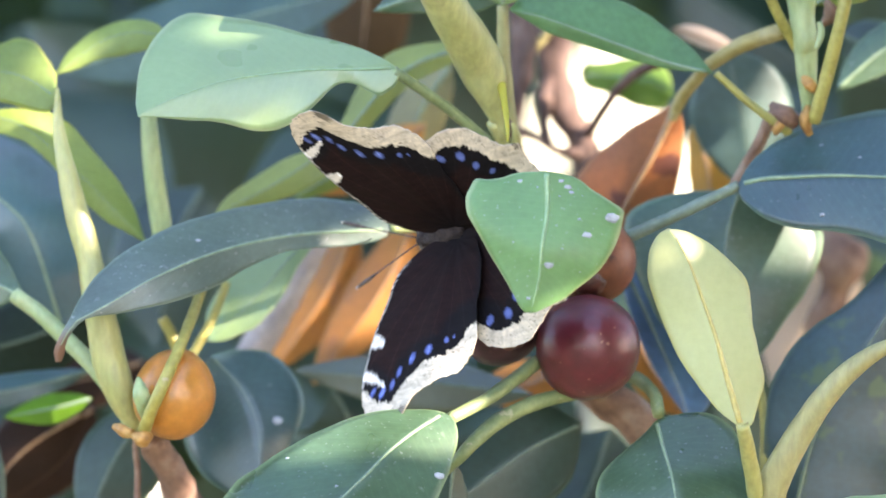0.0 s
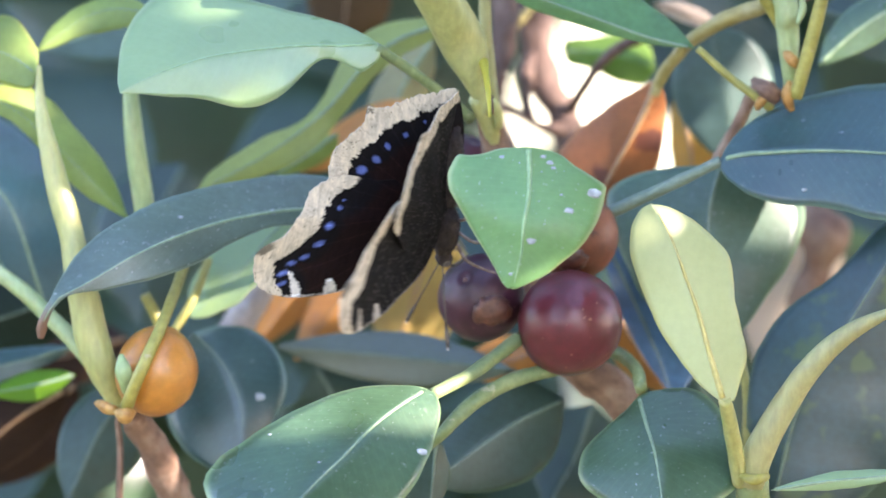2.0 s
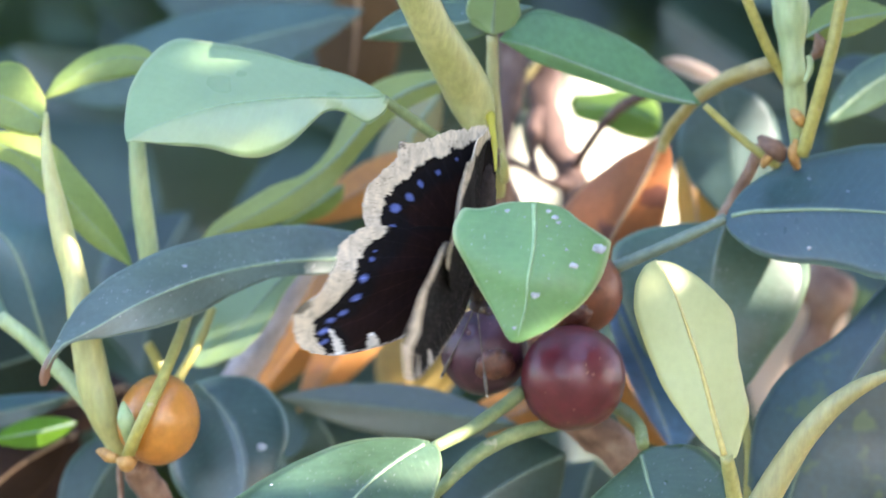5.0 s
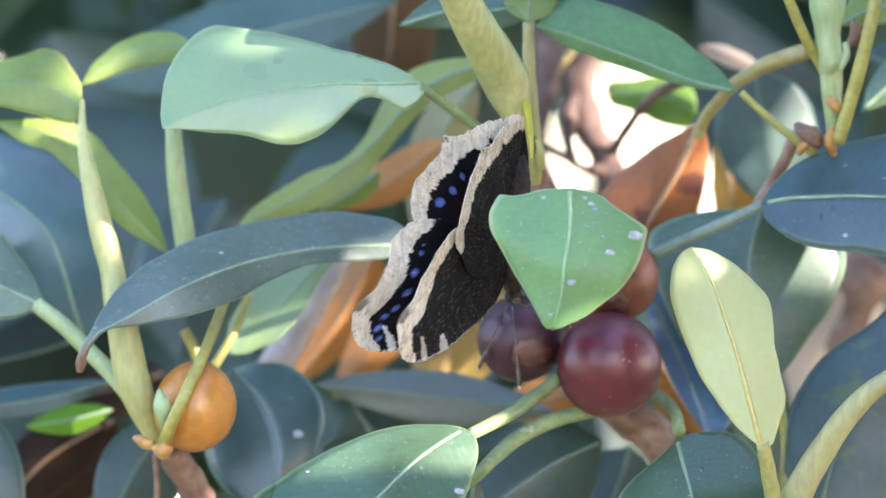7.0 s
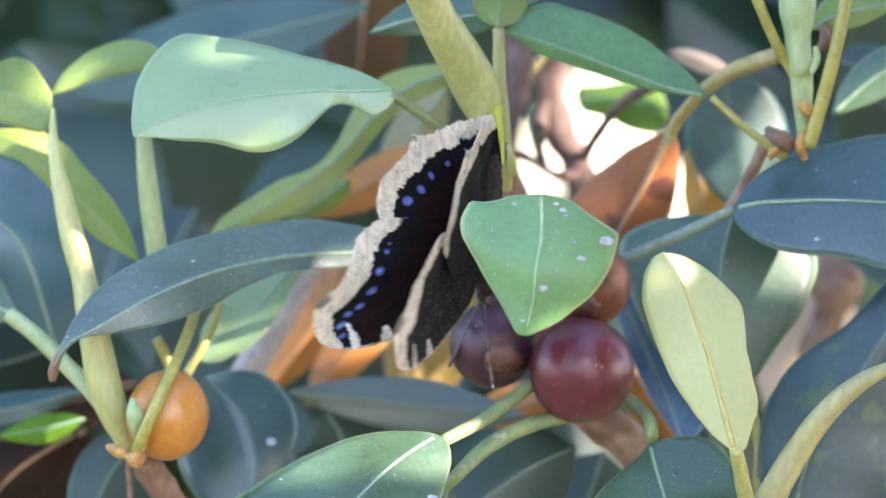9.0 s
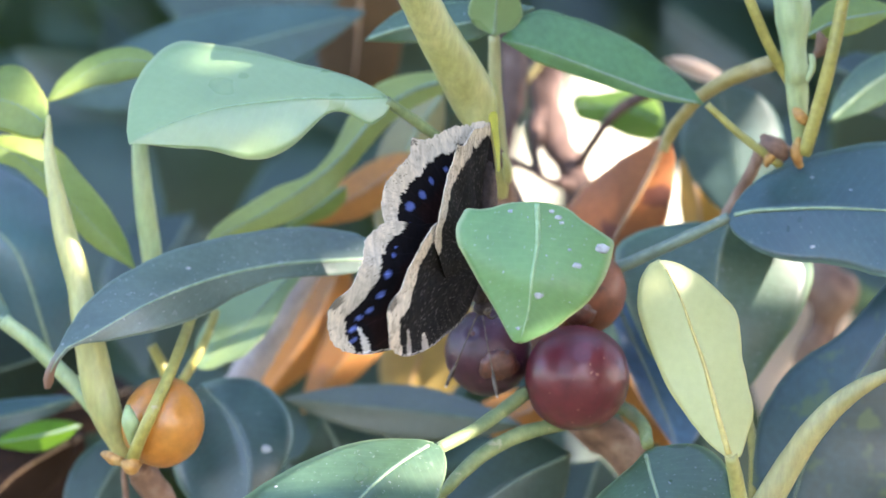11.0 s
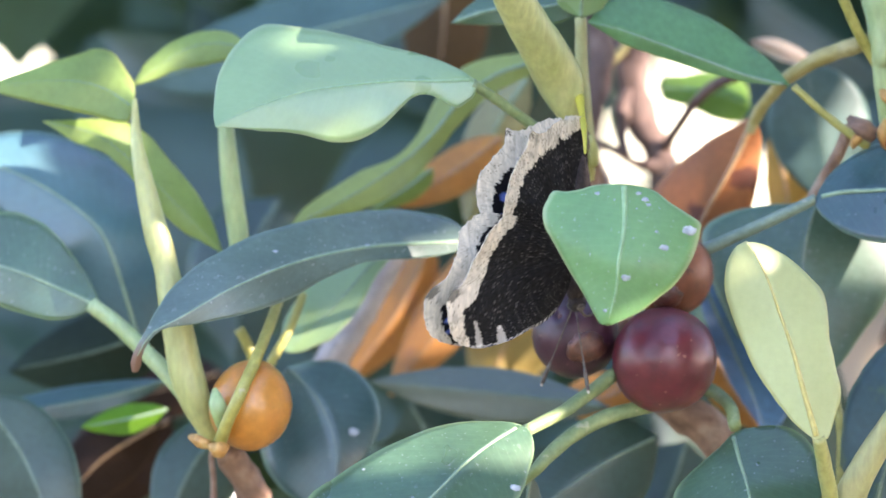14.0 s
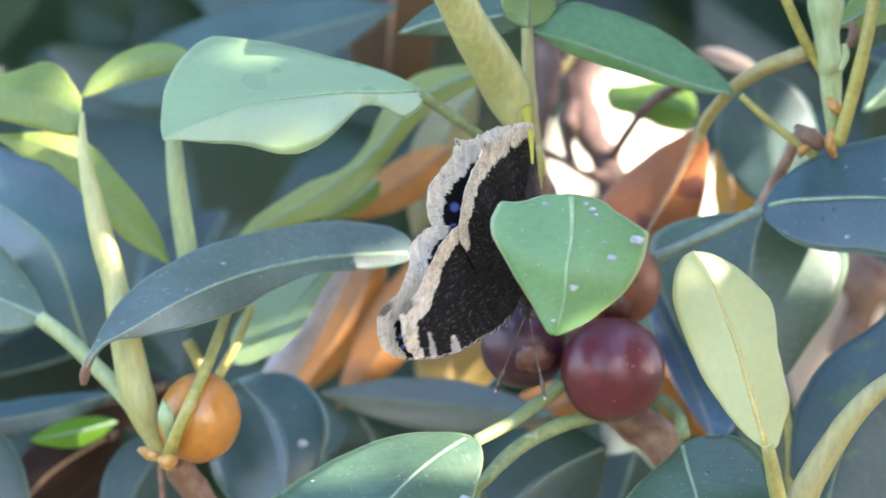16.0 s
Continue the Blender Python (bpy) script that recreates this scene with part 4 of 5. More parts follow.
leaf(main, [(-9.9, 20, 3.6), (-19.7, 17.2, 3.2), (-26, 14.5, 2.8), (-32.3, 11.7, 1.9), (-38.6, 8.5, 0.5), (-44.8, 5.1, -1.5), (-51, 1.7, -4.1), (-56.2, -0.6, -6.7), (-60.8, -1.8, -9.5), (-65, -3.1, -11.9), (-68.1, -3.8, -13.5), (-70.2, -3.2, -16.4), (-71.2, -2.6, -19), (-71.4, -2, -20.9)], [(-9.9, 3.6), (-11.2, 2), (-14.4, 1.1), (-20, 0.4), (-26, 0), (-29.7, -0.5), (-33.3, -2), (-37.5, -4), (-42.1, -6.9), (-46.8, -8.7), (-52, -10.3), (-57.2, -11.4), (-61.3, -12.1), (-65.5, -12.7), (-68.1, -14.4), (-69.9, -17.4), (-70.3, -19.5), (-71, -20.9)], [(-9.9, 3.6), (-11.2, 6.4), (-14.4, 8.2), (-20.1, 9.3), (-26.1, 9.5), (-32.4, 8.8), (-38.7, 7.6), (-45, 6.1), (-51.2, 3.9), (-56.4, 1.2), (-61.1, -1.9), (-65.2, -5.9), (-67.7, -9.8), (-69.1, -12.9), (-71.1, -16.4), (-72.1, -19), (-71.8, -20.9)], LEAF_LONG, (0.2, 0.2), 0.1, 0.02, [(10.3, 30, 4.4), (-0.4, 25, 4.2), (-10.0, 20, 3.8)], 1.1, label="long grey-green leaf with a brown curled tip", seed=43, rows=46, spots=[((-28.6, 0, 3.0), 0.6), ((-46.1, 0, 1.2), 0.4)])
leaf(main, [(0.2, -12, -30.3), (-5.1, -18.4, -33.4), (-10.2, -24.8, -37.3), (-14.8, -31.2, -41.9), (-19.9, -37.6, -46.6), (-25.9, -44, -53)], [(0.2, -30.3), (1.8, -31.2), (2.6, -33.2), (2.5, -35.8), (1.6, -39.3), (0.1, -43.4), (-3.5, -49.4), (-10.6, -54.3), (-25.9, -54)], [(0.2, -30.3), (-2.5, -29.7), (-7.2, -29.6), (-12.9, -30.1), (-19.1, -31.9), (-24.8, -34.5), (-29.4, -37), (-34, -40.1), (-38, -42.9), (-40.5, -47.3), (-37.3, -52.3), (-25.9, -53.8)], LEAF, (0.1, 0.25), 0.12, 0.02, [(17.5, 8, -21.2), (9.0, -4, -27.3), (1.1, -12, -31.4)], 1.4, label="green leaf with a pale midrib", seed=44, spots=[((-0.4, 0, -41.4), 0.9), ((-27.7, 0, -38.7), 0.3), ((-19.3, 0, -44.0), 0.3)])
tube("petiole", [(30.0, 18, -26.4), (27.6, 14, -26.6), (21.2, 8, -27.6), (15.3, 4, -29.4), (10.0, 1, -32.3), (5.8, -1, -35.8), (2.9, -2, -38.9), (0.4, 2, -42.2)], [1.3, 1.35, 1.4, 1.45, 1.4, 1.2, 0.3], STALK, main, 12, 36, 0.1, "bent green stalk with a pale cut end")
leaf(main, [(2.2, 4, -39.9), (1.7, 4, -43.1), (0.6, 4, -54.6)], (3.1, LANCE), (6.3, LANCE), LEAF_DARK, seed=45)
leaf(main, [(55.2, 10, 11.8), (58.6, 9.3, 12.9), (64.9, 8.7, 13.4), (73.3, 8, 13.7), (82.6, 7.3, 13.4), (90.1, 6.7, 12.8), (98.5, 6, 11.7)], [(55.2, 11.8), (56.6, 14.5), (59.3, 17.7), (63.1, 20.4), (67.3, 22.3), (71.6, 23.8), (77, 25.1), (83.2, 26.1), (89.8, 25.8), (95.9, 20.5), (98.5, 11.7)], [(55.2, 11.8), (55.9, 9.2), (58.5, 6.8), (62.7, 4.7), (68, 3.6), (73.2, 3.3), (78.4, 2.3), (82.4, 1.1), (88.9, 0.8), (95.3, 5.1), (98.5, 11.7)], LEAF_BLUE, (0.4, 0.15), 0.1, 0.02, [(34.6, 18, 2.2), (45.2, 13, 7.0), (55.3, 10, 11.9)], 1.2, rib=RIB, rib_r=0.5, tilt=0.6, stalk=STALK_GREY, label="blue-green leaf, the sky's blue partly in its colour", seed=46, spots=[((70.8, 0, 6.9), 0.45), ((71.3, 0, 19.7), 0.3), ((78.3, 0, 16.4), 0.25)])

tube("sheath_tip", [(11.0, 10, 30.5), (11.5, -4, 26.3), (11.8, -12, 23.0), (11.9, -15, 19.9)], [0.9, 0.6, 0.55, 0.25], STIPULE, main, 10, 18, 0.05, "pointed tip of the bud sheath")

# figs
fig_fruit((27.0, 8, -18.4), 9.8, FIG_RED, "round dark red ripe fig beside the butterfly", 1.0, (62, 0, 6), seed=1, dimple=0.02)
fig_fruit((10.4, 15, -13.7), 8.2, FIG_DARK, "wrinkled dark purple fig with a wet sore", 1.02, (60, 30, -40), ((0.25, -0.9, -0.28), 3.6), 2)
fig_fruit((28.2, 17, -2.2), 8.2, FIG_RUST, "rusty brown fig half hidden by a leaf", 1.0, (120, 20, 0), ((-0.1, -0.85, -0.55), 3.0), 3)
fig_fruit((7.1, 26, 10.3), 6.9, FIG_DARK, "purple fig behind the butterfly", 1.0, (40, 0, 30), None, 4)
fig_fruit((-50.3, 9, -27.2), 7.75, FIG_ORANGE, "glossy orange unripe fig on a short stalk", 1.1, (8, 12, 60), None, 5)

# ---- left shoot ----
left_shoot = thing("fig_shoot", (-55.4, 10, -33.7), "yellow-green fig shoot with sheathed buds beside an orange fig", "shoot")
tube("stem", [(-32.0, 40, -90.0), (-41.0, 36, -66.0), (-45.5, 34, -57.0), (-49.4, 26, -46.5), (-51.6, 22, -41.6), (-53.8, 18, -37.8), (-55.4, 14, -35.0)], [4.0, 3.8, 3.6, 3.4, 3.1, 2.2], BARK, left_shoot, 14, 34, 0.3, "brown woody stem")
tube("bud_sheath", [(-56.6, 16, -35.6), (-58.2, 14, -31.9), (-60.6, 12, -26.5), (-62.4, 12, -21.3), (-63.7, 12, -14.9), (-65.0, 12, -8.6), (-66.4, 13, -1.2), (-68.6, 14, 6.3), (-70.6, 15, 14.7), (-72.2, 17, 22.2), (-72.6, 19, 30.2)], [1.2, 2.5, 3.2, 3.1, 2.8, 2.4, 2.4, 2.1, 1.6, 1.0, 0.4], SHEATH, left_shoot, 16, 50, 0.04, "long yellow-green bud sheath")
tube("bud_sheath", [(-52.3, 30, -6.3), (-53.3, 28, 4.4), (-54.9, 26, 16.1), (-55.8, 26, 26.8)], [1.3, 1.9, 2.0, 1.8, 1.4], SHEATH_PALE, left_shoot, 12, 24, 0.04, "pale green bud sheath")
tube("petiole", [(-55.9, 4, -34.3), (-54.5, 0, -30.7), (-51.9, -2, -25.0), (-48.9, 4, -18.0), (-46.4, 16, -10.7), (-44.9, 26, -5.4)], (1.25, 0.95), STALK_OLIVE, left_shoot, 10, 28, 0.08)
tube("twig", [(-57.6, 20, -34.5), (-58.0, 22, -37.5), (-57.7, 24, -42.6), (-57.9, 26, -54.0)], (0.55, 0.65), BARK, left_shoot, 8, 14, 0.2)
tube("petiole", [(-58.0, 14, -33.5), (-61.5, 16, -27.2), (-66.4, 18, -21.4), (-71.8, 20, -16.1), (-76.1, 21, -12.1), (-81.0, 22, -8.5)], (1.7, 1.5), SHEATH_PALE, left_shoot, 12, 24, 0.08)
tube("petiole", [(-48.0, 29, -21.5), (-47.1, 30, -19.3), (-43.6, 32, -12.9), (-41.2, 36, -6.5)], (0.9, 0.8), STALK_OLIVE, left_shoot, 10, 16, 0.08)
tube("petiole", [(-49.0, 33, -23.0), (-49.9, 34, -20.5), (-51.4, 34, -16.7), (-53.4, 34, -13.0)], (1.3, 1.0), STALK_OLIVE, left_shoot, 10, 14, 0.08)
tube("bud", [(-55.5, 4, -31.0), (-55.7, 2, -29.0), (-56.2, 1, -26.9), (-56.7, 2, -23.9)], [1.0, 1.5, 1.5, 0.4], SHEATH_PALE, left_shoot, 12, 14, 0.15)
tube("scale_scar", [(-61.4, 8, -33.1), (-59.2, 4, -34.0), (-57.7, 3, -34.4)], [0.5, 1.2, 0.9], SCAR, left_shoot, 10, 10, 0.4)
tube("scale_scar", [(-57.5, 3, -34.7), (-56.0, 2, -35.3), (-54.6, 4, -34.8)], [0.8, 1.6, 0.8], SCAR, left_shoot, 10, 10, 0.3)
leaf(left_shoot, [(-73.2, 22, 28.6), (-76.4, 23.5, 31), (-80.7, 25, 33), (-88.3, 26.5, 33.8), (-102.3, 28, 32.4)], [(-73.2, 28.6), (-74, 26.1), (-76.4, 25.9), (-79.6, 26.8), (-84, 27.9), (-90.4, 29.2), (-102.3, 32.4)], [(-73.2, 28.6), (-73.1, 32.4), (-75.2, 36.5), (-77.7, 39.3), (-80.9, 39.8), (-84.1, 38.7), (-90.5, 36.8), (-102.3, 32.4)], LEAF_LIME, (0.1, 0.2), 0.12, 0.03, label="green leaf with a bright yellow edge", seed=51, rib_r=0.12, ridge=0.05)
leaf(left_shoot, [(-90.6, 30, 26.1), (-79.9, 30, 23.4), (-70.2, 30, 15.4), (-62.7, 30, 7.9), (-56.5, 30, 1.4)], [(-90.6, 26.1), (-77.9, 26.5), (-71.5, 24), (-66.1, 18.1), (-61.7, 12.8), (-58.5, 7.4), (-56.5, 1.4)], [(-90.6, 26.1), (-84.2, 22.1), (-78.8, 20), (-74.5, 16.2), (-69.1, 10.1), (-63.2, 5), (-56.5, 1.4)], LEAF_LIME, (0.2, 0.2), seed=52, label="yellow-green leaf, slanting down", rib_r=0.12, ridge=0.05)
leaf(left_shoot, [(-79.3, 22, -8.9), (-87.8, 22, -5.2), (-97.4, 22, -1.5), (-111.2, 22, 1.2)], [0.5, 5.2, 6.8, 7.3, 6.8, 4.2, 0.5], [0.5, 4.7, 7.9, 10.0, 10.0, 6.3, 0.5], LEAF, (0.1, 0.2), seed=53, label="green leaf with a sunlit patch")
leaf(left_shoot, [(-72.5, 42, -16.1), (-78.0, 40, 1.2), (-82.9, 40, 8.2), (-94.8, 40, 15.7), (-110.4, 40, 20.6)], (10.5, OVATE), (11.5, OVATE), LEAF_SKY_TINT, (0.15, 0.15), rib=RIB, tilt=0.5, seed=54, label="broad green leaf tinted with sky blue, with a pale midrib")
leaf(left_shoot, [(-103.1, 40, -25.8), (-94.1, 38, -38.6), (-86.4, 36, -58.0)], (8.9, OVATE), (10.5, OVATE), LEAF_DARK, (0.2, 0.2), tilt=0.0, seed=55)

# ---- right shoot: a young yellow leaf and a horn-shaped bud ----
right_shoot = thing("fig_shoot", (59.2, -5, -45.9), "young fig shoot with a yellow leaf and a curved bud", "shoot")
tube("stem", [(60.1, 44, -91.8), (61.6, 14, -69.8), (61.6, 2, -59.8), (60.5, -4, -52.3), (60.4, -8, -44.8)], (3.4, 3.0), STALK, right_shoot, 12, 16, 0.2)
leaf(right_shoot, [(54.6, -22, -32.6), (52.3, -21.5, -24.6), (49.9, -21, -15.8), (47.7, -20.5, -9.6), (45.3, -20, -2.9), (43, -19.5, 1.7), (41.4, -19, 3.7)], [(54.6, -32.6), (53.4, -31.9), (50.3, -29.3), (47.7, -26.2), (45.1, -22.6), (42.5, -18.5), (40.5, -13.8), (38.7, -9.2), (37.6, -4.5), (37.7, -1.7), (38.4, 0.7), (39.6, 2.8), (41.4, 3.7)], [(54.6, -32.6), (56.5, -32.3), (57.3, -30.3), (58.1, -27.2), (58.9, -24.1), (58.6, -21.6), (57.6, -17.4), (56.8, -14.3), (56.6, -10.7), (56.3, -7.3), (55.4, -5), (53.3, -2.7), (50.3, -0.1), (47.7, 1.8), (44.3, 3.2), (41.4, 3.7)], LEAF_YOUNG, (0.25, 0.3), 0.1, 0.02, [(58.3, -8, -47.9), (56.5, -15, -39.3), (54.8, -22, -32.1)], [1.6, 1.5, 1.3], label="young pale yellow leaf, still half folded", seed=61, stalk=SHEATH, rib=RIB_TAN, rib_r=0.6, rows=50, ridge=0.15)
tube("bud_sheath", [(60.0, -8, -48.5), (61.4, -9, -42.6), (63.7, -10, -37.8), (66.8, -11, -32.6), (70.3, -13, -27.3), (74.9, -14, -22.4), (79.6, -14, -19.1), (84.8, -14, -16.6), (90.0, -14, -14.8)], [2.3, 2.9, 2.7, 2.45, 2.25, 2.0, 1.6, 1.0, 0.3], SHEATH_OLIVE, right_shoot, 16, 44, 0.05, "horn-shaped yellow-green bud sheath")
tube("scale_scar", [(58.1, -12, -46.4), (60.4, -14, -47.1), (63.1, -12, -46.4)], [0.5, 1.1, 0.6], STALK_OLIVE, right_shoot, 10, 10, 0.25)
leaf(right_shoot, [(39.7, 2, -32), (40.9, -3.3, -37), (42.4, -8.7, -42.6), (43.8, -14, -52.9)], [(39.7, -32), (41.6, -31.2), (45.3, -30.6), (49.5, -30.7), (52.6, -32.2), (54.7, -34.4), (56.4, -38.1), (58, -43.2), (57, -48.9), (50.7, -52.4), (43.8, -53.1)], [(39.7, -32), (37.4, -34.5), (34.2, -37.1), (31, -40), (28.7, -43.3), (28.8, -47.9), (35, -52), (43.8, -53.1)], LEAF, (0.15, 0.15), 0.1, 0.02, [(32.2, 30, -22.4), (36.9, 22, -24.6), (39.5, 8, -27.3), (40.1, 2, -30.7)], 1.4, label="dark green leaf with a pale midrib", seed=62)
leaf(right_shoot, [(65.2, 12, -51.6), (70.5, 12, -32.6), (79.9, 12, -17.7), (91.5, 12, 0.3)], [(65.2, -51.6), (61, -45.3), (60.2, -40.1), (60.5, -32.7), (61.4, -26.3), (63.4, -21.8), (66.6, -17.3), (70.6, -13.8), (75.8, -10.5), (80.6, -5.6), (84.8, -0.8), (91.6, 3.5)], [(65.2, -51.6), (75.8, -54.8), (86.4, -47.4), (95, -32.5), (99.2, -13.5), (91.6, 3.5)], LEAF_MOTTLED, (0.15, 0.15), tilt=0.3, seed=63, label="large dark green leaf mottled with yellow")
tube("petiole", [(56.9, 22, -16.9), (58.9, 20, -23.3), (60.4, 18, -31.8), (60.2, 14, -40.2), (59.7, 6, -48.4)], (0.8, 0.9), STALK_OLIVE, right_shoot, 9, 16, 0.1)

leaf(right_shoot, [(63.5, -16, -48.9), (74.4, -16, -47.3), (81.6, -16, -46.6), (91.0, -16, -45.6)], (1.5, LANCE), (1.6, LANCE), LEAF_SAGE, seed=65, label="narrow pale green leaf")

# ---- upper right branch ----
upper = thing("fig_branch", (65.8, 25, 25.7), "olive-brown fig twig with green buds and leaves", "branch")
tube("stem", [(43.6, 35, 24.6), (45.0, 34, 28.1), (47.1, 32, 31.1), (49.9, 30, 34.3), (53.9, 28, 37.2), (59.1, 25, 39.6), (66.0, 21, 41.8)], [0.9, 1.2, 1.25, 1.35, 1.5, 1.6, 1.5], BARK_OLIVE, upper, 12, 36, 0.2)
tube("bud_sheath", [(68.6, 16, 25.2), (68.4, 14, 31.5), (67.8, 13, 37.4), (67.8, 12, 38.6), (67.7, 12, 40.2), (67.3, 12, 43.6), (67.1, 12, 50.0), (66.5, 12, 57.5)], [1.3, 1.6, 1.9, 2.3, 2.6, 2.6, 3.4, 3.3, 3.1], SHEATH_PALE, upper, 16, 44, 0.18, "knobbly green bud sheath")
tube("petiole", [(69.4, 13, 23.8), (70.3, 12, 26.8), (72.3, 10, 34.1), (74.3, 8, 42.5), (76.6, 8, 54.0)], (1.35, 1.2), STALK_OLIVE, upper, 10, 20, 0.08)
tube("petiole", [(66.6, 13, 37.2), (65.2, 12, 39.6), (63.3, 10, 42.5), (60.6, 8, 48.3), (56.8, 6, 57.0)], (1.0, 1.0), STALK_OLIVE, upper, 10, 16, 0.08)
tube("petiole", [(51.3, 18, 33.1), (57.8, 18, 27.3), (65.4, 18, 21.6)], (0.65, 0.85), STALK_OLIVE, upper, 10, 16, 0.08)
tube("bud", [(71.6, 22, 42.4), (73.0, 20, 44.2), (72.2, 19, 46.9)], [0.6, 1.5, 0.5], BARK, upper, 10, 12, 0.3, "small brown bud")
tube("twig", [(66.7, 22, 24.1), (63.0, 22, 25.7), (59.4, 26, 19.3), (55.3, 30, 11.9)], (1.4, 1.1), BARK, upper, 10, 20, 0.3)
tube("bud", [(69.7, 9.0, 37.4), (70.7, 9.0, 40.2), (70.3, 9.0, 42.5)], [0.4, 0.7, 0.5], SHEATH_PALE, upper, 10, 12, 0.2, "pale green side bud")
tube("scale_scar", [(67.4, 13, 32.5), (68.6, 11.6, 30.8), (69.9, 13, 29.5)], [0.5, 1.2, 0.6], SCAR, upper, 10, 12, 0.4)
tube("knob", [(61.7, 14, 27.0), (63.7, 12, 25.1), (65.9, 14, 23.2)], [0.8, 1.8, 0.9], BARK, upper, 12, 14, 0.5)
tube("knob", [(62.3, 14, 21.7), (63.3, 12, 23.2), (65.0, 13, 24.3)], [0.5, 0.9, 0.5], SCAR, upper, 10, 12, 0.5)
tube("knob", [(68.9, 14, 21.3), (67.8, 13, 23.8), (68.3, 14, 26.8)], [0.6, 1.3, 0.5], SCAR, upper, 10, 12, 0.5)
leaf(upper, [(50.6, 18, 33.1), (42.9, 17.4, 34.9), (34.4, 16.8, 37.9), (25.9, 16.2, 41), (18.4, 15.6, 43.6), (12.6, 15, 44.9)], [(50.6, 33.1), (42.9, 33.8), (35.5, 35.4), (29.1, 37.4), (23.8, 39.2), (18.4, 41.3), (12.6, 44.9)], [(50.6, 33.1), (47.2, 37.4), (43, 40.9), (37.7, 44.6), (32.4, 47.2), (26, 49.4), (20.6, 50.8), (16.3, 49.3), (12.6, 44.9)], LEAF_SMOOTH, (0.25, 0.15), rib_r=0.3, seed=71, label="smooth green leaf, slanting")
leaf(upper, [(-13.2, 24, 44.9), (-4.7, 22, 47.5), (4.9, 20, 48.0), (18.7, 18, 51.1)], (4.4, LANCE), (3.8, LANCE), LEAF, (0.2, 0.2), seed=72)
leaf(upper, [(11.2, 16, 45.7), (11.4, 14, 48.9), (11.8, 8, 56.1)], (5.2, OVATE), (5.0, OVATE), LEAF_SAGE, (0.2, 0.2), 0.1, 0.02, [(13.6, 22, 16.1), (12.3, 20, 27.8), (11.5, 18, 36.2), (11.2, 16, 45.7)], 1.3, stalk=SHEATH_OLIVE, seed=73)
leaf(upper, [(75.0, 40, 30.3), (83.7, 40, 37.8), (96.6, 40, 45.4)], (4.2, LANCE), (4.2, LANCE), LEAF, seed=74)
leaf(upper, [(69.8, 20, 45.9), (76.2, 20, 49.1), (86.8, 20, 51.2)], (4.2, LANCE), (3.1, LANCE), LEAF_LIME, seed=75)


# ---- the butterfly ----
FORE = [(95, 4.0), (85, 6.6), (76, 9.6), (66, 13.0), (53.4, 16.9), (48.3, 19.7), (44.3, 22.6), (41.1, 24.9), (38.5, 27.2), (35.4, 30.0), (32.4, 32.7), (30.1, 34.4), (28.0, 35.6), (24.5, 37.4), (22.1, 38.1), (18.2, 38.0), (14.3, 37.6), (12.2, 37.4), (11.2, 35.4), (10.6, 33.4), (9.4, 32.0), (6.2, 30.6), (2.1, 29.6), (-2.4, 28.4), (-6.8, 28.0), (-10.4, 26.9), (-13.5, 25.6), (-16.4, 24.0), (-18.6, 23.0), (-21, 19.8), (-24, 16.0), (-38, 11.0), (-60, 6.5), (-85, 4.0)]
HIND = [(35, 5.0), (20, 8.0), (6, 13.0), (-6, 16.6), (-12.5, 19.0), (-16, 21.6), (-18.5, 23.3), (-22, 24.4), (-26.7, 25.4), (-29.4, 26.2), (-33.1, 26.8), (-37.9, 27.2), (-43.1, 27.1), (-48.2, 26.8), (-52.2, 27.0), (-54.8, 28.3), (-57.0, 29.2), (-58.6, 28.2), (-60.5, 27.0), (-67.9, 26.2), (-71.4, 26.4), (-76.1, 26.6), (-79.4, 26.0), (-84.0, 25.8), (-88.7, 25.9), (-92.5, 26.2), (-95, 24.8), (-98, 21.0), (-108, 11.0), (-125, 5.0)]
TWIST = 0.10  # how far the rear of each wing droops below its leading edge
CREAM, CREAM_UNDER = (0.66, 0.575, 0.435), (0.62, 0.54, 0.42)
MAROON, BLACK, BLUE = (0.013, 0.0055, 0.005), (0.006, 0.005, 0.006), (0.11, 0.155, 0.40)
UNDER = (0.008, 0.007, 0.007)


